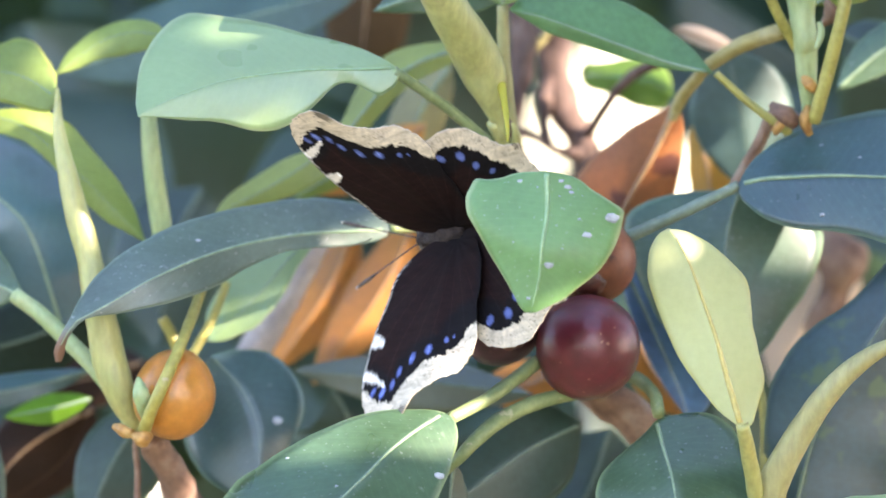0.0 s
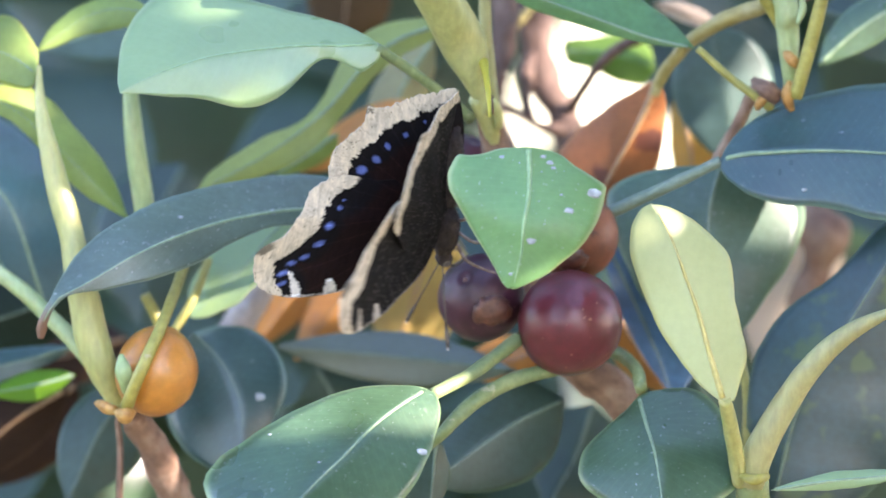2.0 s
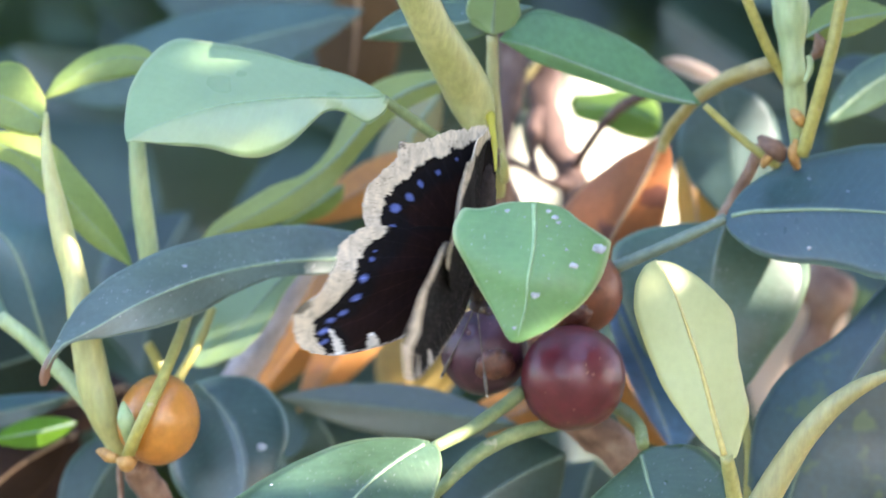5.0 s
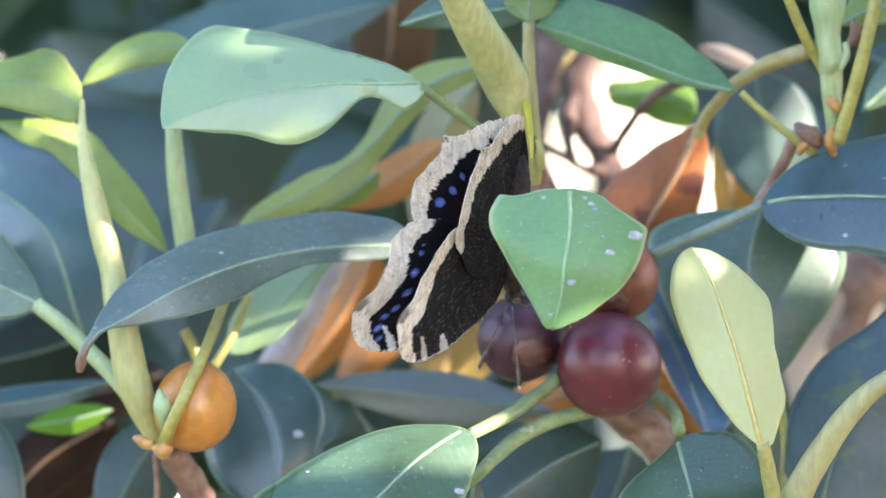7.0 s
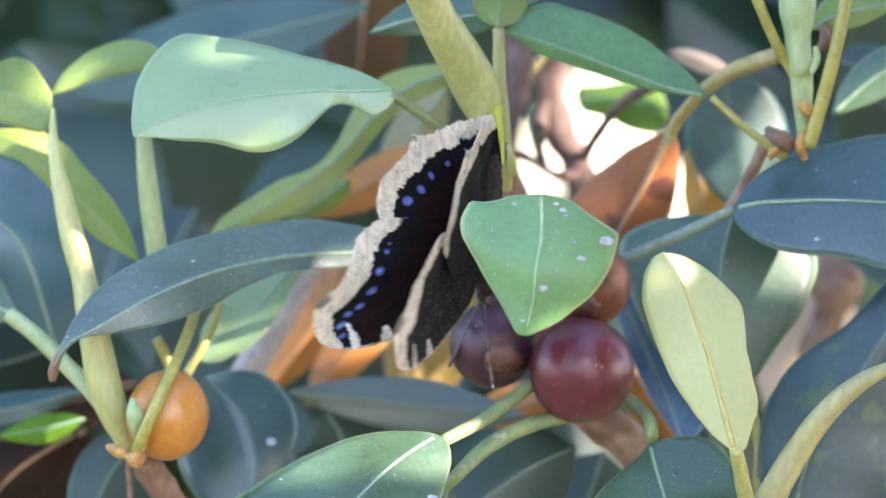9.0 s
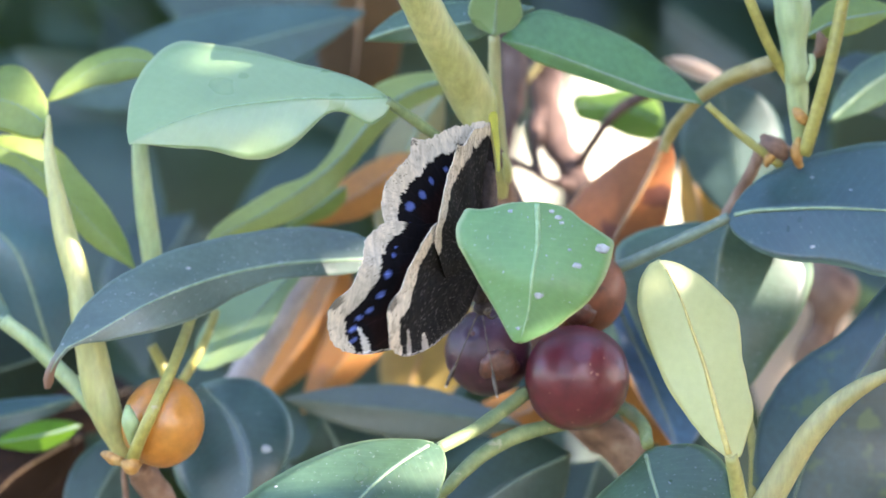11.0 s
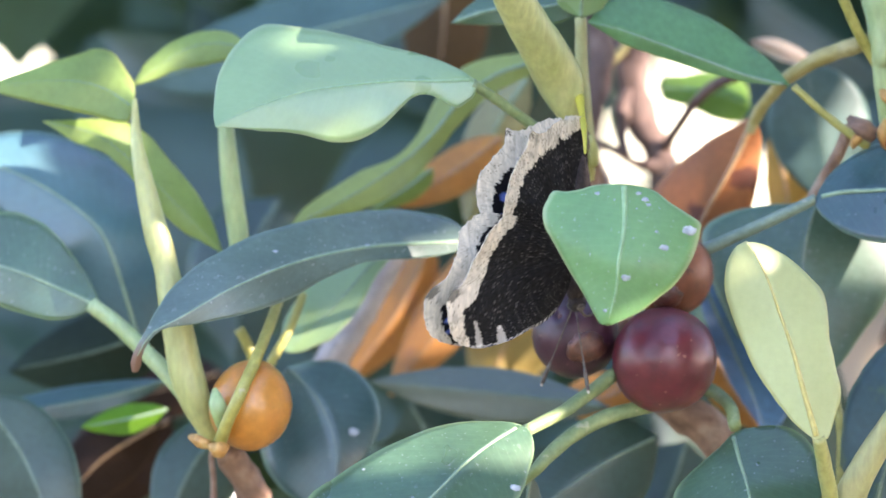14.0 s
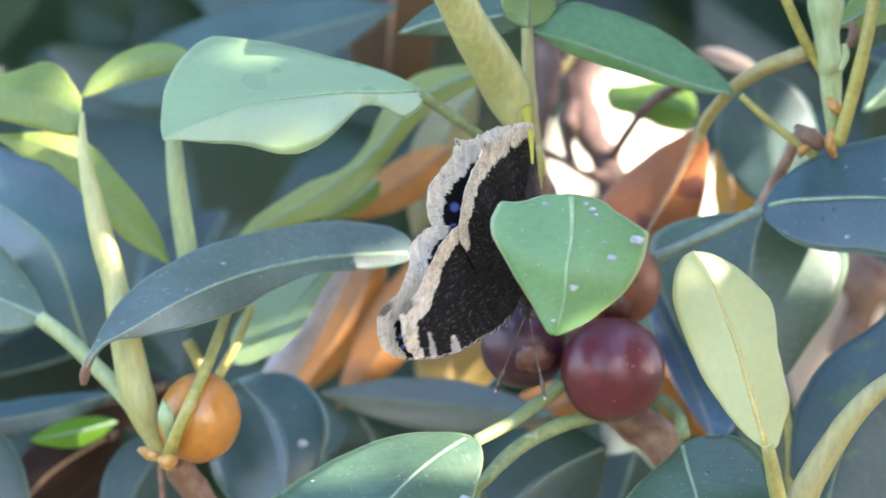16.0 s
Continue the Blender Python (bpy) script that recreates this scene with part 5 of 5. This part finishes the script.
def wing(name, outline, margin, spots, marks, mirror, parent, costal, label):
    """A scaled wing of two sheets in its own plane: x outwards, y towards the head, z to the back. margin: angles between which the pale border runs."""
    nt, nr = 280, 70
    ang = [a for a, _ in outline]
    th = np.linspace(ang[0], ang[-1], nt)
    rad = np.interp(-th, [-a for a in ang], [r for _, r in outline])
    rad = np.convolve(np.pad(rad, 3, mode="edge"), [0.06, 0.12, 0.18, 0.28, 0.18, 0.12, 0.06], "valid")
    m0, m1 = margin
    sgn = -1 if mirror else 1
    verts = []
    for i, a in enumerate(th):
        inside = m1 <= a <= m0
        R = rad[i] + (0.25 * abs(math.sin(math.radians(a) * 17)) + 0.45 * noise.noise(Vector((a * 0.5, 3.0, len(name)))) + 0.35 * noise.noise(Vector((a * 1.6, 5.0, len(name)))) if inside else 0.1 * noise.noise(Vector((a * 2.0, 9.0, 0))))
        for j in range(nr):
            r = R * (1 - (1 - j / (nr - 1)) ** 1.35)
            z = 0.9 * math.sin(min(1, r / 30) * math.pi) + 0.25 * math.sin(math.radians(a) * 13) * (r / 30)
            x, y = r * math.cos(math.radians(a)), r * math.sin(math.radians(a))
            droop = TWIST * min(1.0, max(0.0, (1.0 - y) / 12))
            verts.append((x, y, z - x * droop))
    flat = np.array(verts)[:, :2].reshape(nt, nr, 2)
    rim = np.stack([rad * np.cos(np.radians(th)), rad * np.sin(np.radians(th))], 1)
    on = [i for i in range(nt) if m1 <= th[i] <= m0]
    gap = np.linalg.norm(flat.reshape(-1, 1, 2) - rim[None, on], axis=2)
    near = gap.argmin(1)
    deep, where = gap.min(1), th[on][near]
    other = [i for i in range(nt) if not m1 <= th[i] <= m0 and abs(rim[i, 0]) > 3]
    shore = np.linalg.norm(flat.reshape(-1, 1, 2) - rim[None, other], axis=2).min(1)
    # blue spots: centre, half length and half width, long axis along the ray from the hinge turned by lean
    dots = []
    for sx, sy, lon, lat, lean_by in spots:
        w = Vector((sx, sy)).normalized()
        w.rotate(Matrix.Rotation(radians(lean_by), 2))
        dots.append(((sx, sy), w, lon, lat))
    top_col, low_col = [], []
    for n, (x, y, z) in enumerate(verts):
        d, a, r = deep[n], where[n], math.hypot(x, y)
        band = (4.45 if costal else 4.0) + 0.5 * noise.noise(Vector((x * 0.8, y * 0.8, 1))) + 0.45 * noise.noise(Vector((x * 2.4, y * 2.4, 12))) + 0.3 * math.sin(math.radians(a) * 34)
        if costal:
            band *= (0.35 + 0.65 * min(1, max(0, (m0 - a) / 6))) * (0.55 + 0.45 * min(1, max(0, (a - m1) / 7)))
        else:
            band *= (0.6 + 0.4 * min(1, max(0, (m0 - a) / 14))) * (0.45 + 0.55 * min(1, max(0, (a - m1) / 22)))
        speck = noise.noise(Vector((x * 2.2, y * 2.2, 4)))
        fine = noise.noise(Vector((x * 4.5, y * 4.5, 8)))
        dark = max(0.0, min(1.0, 1 - (d - band - 4.4) / 1.4))
        dark = max(dark, 1 - r / 8, 1 - shore[n] / 1.5, 0)
        c = np.array(MAROON) * (1 + 0.25 * speck) * (1 - dark) + np.array(BLACK) * dark
        coarse = noise.noise(Vector((x * 1.1, y * 1.6, 17)))
        u = np.array(UNDER) * (1 + 0.8 * noise.noise(Vector((x * 0.7, y * 3.0, 2))) + 0.9 * fine + 0.6 * coarse)
        stria = noise.noise(Vector((r * 2.6, a * 0.12, 21))) + 0.5 * fine
        if stria > 0.42:
            u = np.array((0.034, 0.030, 0.028))
        if fine + 0.4 * coarse > 0.55:
            u = np.array((0.085, 0.078, 0.072))
        if d < band + 0.5 * fine + 0.4 * coarse:
            u = np.array(CREAM_UNDER)
        if d < band:
            k = 0.92 + 0.16 * noise.noise(Vector((a * 0.9, d * 0.5, 6))) + 0.1 * noise.noise(Vector((a * 2.6, d * 0.9, 7)))
            c = np.array(CREAM) * (0.35 if speck * 0.5 + fine * 0.7 > 0.47 else 1.0) * (0.8 if noise.noise(Vector((a * 2.4, d * 0.3, 31))) > 0.28 else 1.0) * k
            u = np.array(CREAM_UNDER) * (0.3 if speck * 0.5 + fine * 0.8 > 0.40 else 1.0) * (0.72 if noise.noise(Vector((a * 2.2, d * 0.35, 31))) > 0.22 else 1.0) * k
            if costal and 11 < a < 14 and d < 1.6 or not costal and -58.5 < a < -54.5 and d < 1.6 and fine > -0.1:
                c, u = c * 0.3, u * 0.3
        for at, w, lon, lat in dots:
            f, g = x - at[0], y - at[1]
            e = ((f * w[0] + g * w[1]) / lon) ** 2 + ((f * w[1] - g * w[0]) / lat) ** 2 + 0.3 * fine
            if e < 1:
                c = c * e * e + np.array(BLUE) * (1 - e * e)
        for p0, p1, wide in marks:
            p, q, s = Vector(p0), Vector(p1), Vector((x, y))
            f = max(0.0, min(1.0, (s - p).dot(q - p) / (q - p).length_squared))
            if (s - p.lerp(q, f)).length < wide * (1 + 0.35 * fine):
                c, u = np.array((0.74, 0.70, 0.62)), np.array((0.36, 0.33, 0.29))
        i, j = divmod(n, nr)
        if d > band + 0.5 and r > 6 and abs((th[i] / 9.5 + 0.15 * math.sin(r * 0.2)) % 1 - 0.5) < 0.035:
            c, u = c * 1.7, u * 1.5
        if costal and th[i] > m0 and shore[n] < 0.5 + 0.3 * fine and r > 9 and noise.noise(Vector((th[i] * 1.4, 2.0, r * 0.6))) > 0.02:
            c, u = np.array((0.45, 0.42, 0.36)), np.array((0.35, 0.32, 0.28))
        top_col.append(np.clip(c, 0, 1))
        low_col.append(np.clip(u, 0, 1))
    verts = [(sgn * x, y, z) for x, y, z in verts]
    V = np.array(verts)
    N = len(V)
    allv = np.vstack([V + (0, 0, 0.09), V - (0, 0, 0.09)]) * MM
    faces, mats = [], []
    for i in range(nt - 1):
        for j in range(nr - 1):
            q = (i * nr + j, i * nr + j + 1, (i + 1) * nr + j + 1, (i + 1) * nr + j)
            if not mirror:
                q = q[::-1]
            faces.append(q)
            mats.append(0)
            faces.append(tuple(N + v for v in reversed(q)))
            mats.append(1)
        a, b = i * nr + nr - 1, (i + 1) * nr + nr - 1
        q = (a, b, N + b, N + a)
        faces.append(q[::-1] if not mirror else q)
        mats.append(1)
    ob = link_mesh(name, allv, faces, [WING_TOP, WING_UNDER], parent, mat_index=mats)
    lay = ob.data.color_attributes.new("pattern", "FLOAT_COLOR", "POINT")
    cols = np.ones((2 * N, 4), np.float32)
    cols[:N, :3], cols[N:, :3] = top_col, low_col
    lay.data.foreach_set("color", cols.ravel())
    return tagged(ob, label)


# spots along the border: place, half length, half width, lean; pale marks on the leading edge: from, to, half width
FORE_SPOTS = [(23.0, 2.5, 1.05, 0.9, 20), (23.9, 6.3, 1.15, 0.75, 12), (26.0, 9.3, 1.1, 0.6, 0), (28.3, 10.7, 1.35, 0.5, -8), (29.6, 12.8, 1.35, 0.65, 0), (29.3, 14.8, 1.2, 0.5, 0), (21.5, -1.0, 0.65, 0.5, 0), (20.9, -2.5, 0.4, 0.3, 0)]
FORE_MARKS = [((27.9, 12.9), (26.9, 14.3), 0.5), ((26.9, 14.3), (26.1, 15.9), 0.75), ((26.1, 15.9), (25.5, 17.6), 0.95), ((19.5, 13.8), (19.1, 15.1), 0.85), ((19.1, 15.1), (18.3, 16.9), 1.3)]
HIND_SPOTS = [(17.5, -8.1, 1.2, 0.75, 40), (16.5, -11.7, 1.25, 1.0, 20), (13.9, -13.7, 1.1, 0.75, 0), (11.8, -16.1, 0.95, 0.55, 0), (8.2, -17.9, 0.6, 0.55, 0), (4.7, -20.4, 0.4, 0.35, 0)]


def butterfly():
    top = thing("butterfly", (0, 0, 0), "dark maroon butterfly with cream wing borders and blue spots", "butterfly")
    movers = {}
    for key, mirror in (("near", False), ("far", True)):
        hw = wing("hindwing", HIND, (-15, -94), HIND_SPOTS, [], mirror, top, False, "maroon hindwing with a cream border")
        fw = wing("forewing", FORE, (29.5, -19), FORE_SPOTS, FORE_MARKS, mirror, top, True, "maroon forewing with a cream border")
        movers[key] = (fw, hw)
    # thorax, abdomen and head, hairy and dark; the body runs along y, head at +y
    def blob(name, centre, size, amount, mat, seed, label=""):
        bm = bmesh.new()
        bmesh.ops.create_icosphere(bm, subdivisions=4, radius=1.0)
        for v in bm.verts:
            d = v.co.copy()
            k = 1 + amount * noise.noise(d * 9 + Vector((seed, 0, 0)))
            v.co = Vector((centre[0] + d.x * size[0] * k, centre[1] + d.y * size[1] * k, centre[2] + d.z * size[2] * k)) * MM
        return part(name, bm, mat, top, label)
    blob("thorax", (0, 3.0, -1.5), (2.7, 5.2, 2.6), 0.22, FUR, 1, "dark hairy thorax")
    blob("abdomen", (0, -9.5, -1.8), (2.0, 9.0, 2.0), 0.14, FUR, 2)
    head = blob("head", (0, 8.9, -1.9), (1.7, 1.6, 1.6), 0.18, FUR, 3)
    for s in (-1, 1):
        bm = bmesh.new()
        bmesh.ops.create_uvsphere(bm, u_segments=12, v_segments=8, radius=0.85 * MM)
        for v in bm.verts:
            v.co += Vector((s * 1.2, 9.4, -1.7)) * MM
        part("eye", bm, ANTENNA, head)
        a0, a1, a2 = np.array((s * 0.6, 10.2, -1.2)), np.array((s * 3.2, 17.0, -0.4)), np.array((s * 6.2, 24.5, 0.4))
        vt, fs = tube_arrays([a0, a1, a2], [0.16, 0.14, 0.13, 0.13, 0.16, 0.42, 0.32], 7, 30)
        an = link_mesh("antenna", [Vector(v) * MM for v in vt], fs, [ANTENNA], top)
        vt, fs = tube_arrays([a2 - (a2 - a1) * 0.02, a2 + (a2 - a1) * 0.06], (0.33, 0.18), 7, 5)
        link_mesh("antenna_tip", [Vector(v) * MM for v in vt], fs, [CLUB_TIP], an)
        for k, (y0, out, y1) in enumerate(((5.0, 5.0, 11.0), (3.0, 7.0, 4.0), (1.0, 6.5, -4.0))):
            pts = [(s * 1.2, y0, -3.2), (s * out * 0.8, (y0 + y1) / 2, -3.8), (s * out, y1, -8.5), (s * (out + 0.4), y1 + 0.8, -10.5)]
            vt, fs = tube_arrays(pts, [0.34, 0.30, 0.24, 0.18], 6, 18)
            link_mesh("leg", [Vector(v) * MM for v in vt], fs, [LEG], top)
    vt, fs = tube_arrays([(0, 10.0, -2.6), (0.3, 11.5, -5.0), (0.8, 10.5, -8.5)], [0.3, 0.24, 0.16], 6, 16)
    link_mesh("proboscis", [Vector(v) * MM for v in vt], fs, [ANTENNA], top)
    return top, movers


BUTTERFLY, WINGS = butterfly()

# time, place of the wing hinge (x, y, z), turn of the body as XYZ angles
BODY_ROWS = [
    (0, 2.7, -2.5, 3.1, -131.1, -77.1, -173.5),
    (0.5, 3.7, -2.2, 3.8, -107.2, -58.6, 162.2),
    (1, 1.2, -1.5, 2.7, -85.4, -49.9, 134.9),
    (1.5, 0.7, -1.5, 1.0, -94.1, -41.4, 148.9),
    (2, 2.8, -0.5, 1.4, -103.8, -23.7, 132.4),
    (2.5, 4.9, -0.7, 1.7, -100.1, -20.2, 139.6),
    (3, 6.9, 0.2, 3.4, -98.4, -19.8, 133.6),
    (3.5, 7.0, 0.0, 3.2, -93.8, -15.8, 138.3),
    (4, 7.4, -0.2, 2.7, -94.2, -17.6, 138.5),
    (4.5, 9.0, -0.7, 3.5, -100.8, -14.6, 134.4),
    (5, 8.3, -0.2, 3.2, -101.1, -15.5, 135.0),
    (7.5, 7.9, -1.1, 2.0, -97.4, -14.5, 128.4),
    (8, 7.9, -0.5, 1.4, -91.2, -10.6, 139.6),
    (8.5, 9.9, -0.3, 2.1, -100.1, -11.2, 134.8),
    (9, 8.0, -0.4, 3.8, -100.1, -15.7, 133.2),
    (11.5, 8.7, 0.7, 3.1, -92.3, -6.0, 141.1),
    (12, 9.9, 0.4, 2.7, -86.6, -4.4, 141.3),
    (12.5, 10.6, -0.1, 1.9, -95.3, -4.9, 137.9),
    (13, 9.4, -0.2, 1.8, -96.4, -6.1, 139.1),
    (13.5, 8.7, -0.1, 1.3, -91.1, -6.0, 141.4),
    (14, 9.5, -0.8, 0.9, -93.2, -5.8, 134.0),
    (14.5, 9.7, -0.8, 1.1, -93.5, -5.4, 133.8),
    (15, 8.9, 0.2, 1.6, -89.9, -2.2, 137.1),
    (15.5, 8.2, 0.3, 1.5, -91.0, -6.3, 134.4),
    (16, 10.3, -1.1, 1.6, -95.3, -5.9, 136.8),
]
# time, lift of the near and of the far wings, sweep of the near and of the far forewing, further lift of the far hindwing (degrees)
WING_ROWS = [
    (0, 43.4, 34.7, -2.2, -0.4, -7.3),
    (0.1, 41.8, 35.5, -4.1, -0.9, -5.8),
    (0.2, 49.0, 45.2, -6.0, -1.5, -4.4),
    (0.3, 69.1, 68.0, -7.9, -2.1, -2.9),
    (0.4, 82.3, 83.7, -9.8, -2.6, -1.5),
    (0.5, 69.5, 74.4, -11.8, -3.2, 0.0),
    (0.6, 47.2, 48.2, -11.3, -4.6, 0.0),
    (0.7, 35.0, 32.9, -9.9, -5.1, 0.0),
    (0.8, 33.7, 28.5, -8.5, -5.6, 0.0),
    (0.9, 40.4, 32.2, -8.1, -7.0, 0.0),
    (1, 65.1, 58.8, -6.7, -7.5, 0.0),
    (1.1, 80.8, 70.5, -5.2, -6.3, 0.0),
    (1.2, 82.4, 73.1, -3.7, -5.2, 0.0),
    (1.3, 61.0, 52.7, -1.2, -3.1, 0.0),
    (1.4, 38.5, 31.3, 0.3, -1.9, 0.0),
    (1.5, 28.2, 25.9, 1.9, -0.7, 0.0),
    (1.6, 29.8, 23.9, -0.7, -2.6, -1.0),
    (1.7, 50.3, 44.8, -3.2, -4.3, -1.0),
    (1.8, 73.0, 67.8, -5.7, -6.1, -1.0),
    (1.9, 83.6, 75.0, -9.3, -10.0, -1.0),
    (2, 81.2, 68.0, -11.7, -12.5, -1.0),
    (2.1, 67.0, 58.6, -10.0, -7.6, -1.0),
    (2.2, 56.0, 43.6, -8.0, -4.5, -1.0),
    (2.3, 52.9, 36.4, -6.2, -1.5, -1.0),
    (2.4, 53.7, 33.3, -4.2, 1.7, -1.0),
    (2.5, 59.7, 46.3, -3.5, 3.6, 0.0),
    (2.6, 77.9, 55.6, -3.6, 2.1, -0.1),
    (2.7, 97.0, 77.0, -4.7, -0.5, -0.1),
    (2.8, 98.1, 80.3, -5.8, -3.0, -0.2),
    (2.9, 89.4, 73.6, -7.0, -5.7, -0.2),
    (3, 80.6, 61.9, -8.1, -8.2, -0.3),
    (3.1, 61.1, 49.2, -7.5, -7.7, -0.2),
    (3.2, 51.8, 41.5, -6.8, -7.1, -0.2),
    (3.3, 52.3, 43.7, -5.3, -5.6, -0.1),
    (3.4, 54.9, 48.0, -4.7, -5.1, -0.1),
    (3.5, 62.5, 55.3, -4.0, -4.4, 0.0),
    (3.6, 77.3, 71.5, -3.0, -3.6, 0.0),
    (3.7, 86.3, 79.9, -3.0, -3.9, 0.0),
    (3.8, 87.1, 80.1, -2.1, -3.2, 0.0),
    (3.9, 74.1, 66.4, -2.0, -3.3, 0.0),
    (4, 56.0, 51.8, -1.0, -2.6, 0.0),
    (4.1, 51.3, 43.7, -1.7, -3.2, -0.6),
    (4.2, 47.7, 40.7, -3.4, -4.9, -1.1),
    (4.3, 48.1, 41.7, -4.2, -5.6, -1.7),
    (4.4, 57.4, 51.7, -4.9, -6.3, -2.3),
    (4.5, 79.8, 70.8, -5.6, -7.0, -2.9),
    (4.6, 83.7, 77.5, -5.2, -6.8, -2.7),
    (4.7, 86.7, 79.4, -5.9, -7.6, -2.5),
    (4.8, 85.7, 77.2, -5.6, -7.4, -2.3),
    (4.9, 84.7, 75.0, -5.2, -7.1, -2.2),
    (5, 78.6, 63.8, -4.9, -7.0, -1.9),
    (5.1, 59.9, 48.6, -4.9, -7.0, -1.9),
    (5.2, 52.3, 40.2, -5.1, -7.1, -1.9),
    (5.5, 53.4, 39.1, -5.4, -7.1, -1.8),
    (5.8, 88.4, 72.1, -5.6, -7.2, -1.7),
    (6.1, 93.4, 75.2, -5.8, -7.2, -1.6),
    (6.35, 65.3, 45.3, -6.1, -7.3, -1.5),
    (6.6, 57.3, 35.6, -6.3, -7.4, -1.4),
    (6.9, 90.3, 66.5, -5.6, -6.4, -1.4),
    (7.1, 96.9, 71.7, -5.8, -6.6, -1.3),
    (7.3, 98.7, 72.1, -5.7, -6.4, -1.3),
    (7.4, 96.0, 68.8, -5.9, -6.6, -1.2),
    (7.5, 97.4, 64.4, -6.0, -6.5, -1.2),
    (7.6, 78.6, 55.5, -4.8, -4.6, -0.9),
    (7.7, 62.8, 44.4, -2.7, -1.7, -0.7),
    (7.8, 56.0, 42.4, -0.7, 1.1, -0.5),
    (7.9, 53.2, 44.4, 1.5, 4.0, -0.2),
    (8, 51.4, 47.4, 2.7, 6.0, 0.0),
    (8.1, 69.2, 64.6, 0.2, 2.7, 0.5),
    (8.2, 81.1, 75.7, -2.2, -0.5, 1.0),
    (8.3, 87.8, 81.7, -3.5, -2.7, 1.4),
    (8.4, 89.7, 82.8, -6.0, -5.9, 1.9),
    (8.5, 92.5, 84.0, -8.3, -9.1, 2.4),
    (8.6, 90.4, 80.9, -7.8, -8.5, 1.6),
    (8.7, 91.4, 80.0, -7.3, -7.8, 0.8),
    (8.8, 90.5, 77.3, -6.7, -7.2, 0.1),
    (8.9, 90.5, 75.4, -6.0, -6.6, -0.8),
    (9, 87.4, 66.4, -5.5, -5.9, -1.6),
    (9.1, 71.1, 54.6, -5.5, -6.0, -1.5),
    (9.2, 58.9, 42.6, -5.5, -6.1, -1.5),
    (9.5, 54.3, 38.9, -5.4, -6.4, -1.3),
    (9.8, 85.6, 71.2, -5.5, -6.6, -1.1),
    (10.1, 90.8, 77.4, -6.4, -7.9, -0.9),
    (10.4, 64.2, 51.7, -6.4, -8.1, -0.7),
    (10.7, 53.4, 42.0, -6.3, -8.4, -0.5),
    (11, 86.8, 76.2, -6.2, -8.7, -0.3),
    (11.3, 88.1, 78.5, -6.2, -8.9, -0.1),
    (11.4, 88.9, 79.5, -6.3, -9.1, -0.1),
    (11.5, 90.7, 79.7, -7.2, -10.1, 0.0),
    (11.6, 77.2, 72.8, -5.4, -7.5, 0.0),
    (11.7, 60.7, 60.8, -3.7, -5.1, 0.0),
    (11.8, 48.2, 53.0, -3.0, -3.6, 0.0),
    (11.9, 39.7, 49.0, -1.2, -1.0, 0.0),
    (12, 36.3, 57.1, -0.4, 0.5, 0.0),
    (12.1, 49.4, 60.2, -1.6, -1.2, 0.5),
    (12.2, 71.3, 79.3, -2.9, -3.0, 1.1),
    (12.3, 80.2, 85.4, -4.2, -4.7, 1.6),
    (12.5, 89.1, 87.6, -7.5, -9.0, 2.7),
    (12.7, 86.9, 86.2, -5.3, -6.2, 2.2),
    (12.9, 87.7, 86.8, -4.2, -4.5, 1.6),
    (13, 87.1, 85.5, -5.5, -7.0, 2.7),
    (13.1, 83.5, 82.5, -2.0, -1.7, 1.1),
    (13.2, 74.0, 72.7, -0.6, 0.1, 0.8),
    (13.3, 62.3, 61.1, 0.0, 1.0, 0.5),
    (13.4, 54.7, 53.3, 1.6, 2.9, 0.3),
    (13.5, 51.1, 55.7, 2.2, 3.8, 0.0),
    (13.6, 60.1, 57.7, 0.8, 2.3, 0.2),
    (13.7, 68.1, 64.8, 0.4, 1.6, 0.4),
    (13.8, 79.1, 74.8, -1.2, -0.1, 0.7),
    (13.9, 87.1, 81.8, -1.5, -0.6, 0.9),
    (14, 93.2, 82.0, -5.3, -5.3, 2.2),
    (14.2, 91.1, 83.0, -3.9, -3.4, 1.6),
    (14.5, 93.2, 81.3, -5.3, -5.3, 2.2),
    (14.7, 90.7, 80.6, -3.8, -3.4, 1.3),
    (14.8, 89.0, 79.3, -3.0, -2.4, 0.9),
    (14.9, 86.1, 76.9, -1.4, -0.6, 0.4),
    (15, 75.4, 70.7, -0.8, 0.3, 0.0),
    (15.1, 68.0, 56.6, -0.6, 0.6, 0.0),
    (15.2, 62.4, 48.7, 0.7, 1.9, 0.0),
    (15.3, 62.9, 46.8, 0.7, 2.1, 0.0),
    (15.4, 70.5, 51.9, 0.9, 2.3, 0.0),
    (15.5, 78.9, 62.9, 2.0, 3.6, 0.0),
    (15.6, 91.6, 73.9, 0.1, 1.1, -0.1),
    (15.7, 93.3, 78.8, -0.7, -0.4, -0.1),
    (15.8, 92.0, 80.8, -1.6, -1.8, -0.2),
    (16, 90.3, 84.7, -4.3, -5.7, -0.3),
]


def motions():
    walk(BUTTERFLY, [(t, pose(*world_mm((x, y, z)), rx, ry, rz)) for t, x, y, z, rx, ry, rz in BODY_ROWS])
    for key, sign, lift, sweep in (("near", 1, 1, 3), ("far", -1, 2, 4)):
        fore, hind = WINGS[key]
        hinge = Vector((1.2 * sign, 0, 0)) * MM
        walk(fore, [(row[0], pose(hinge.x, 0, 0.45 * MM, 0, -sign * row[lift], 0) @ pose(0, 0, 0, 0, 0, sign * row[sweep])) for row in WING_ROWS])
        walk(hind, [(row[0], pose(hinge.x, 0, 0, 0, -sign * (row[lift] + (row[5] if key == "far" else 0)), 0)) for row in WING_ROWS])


motions()
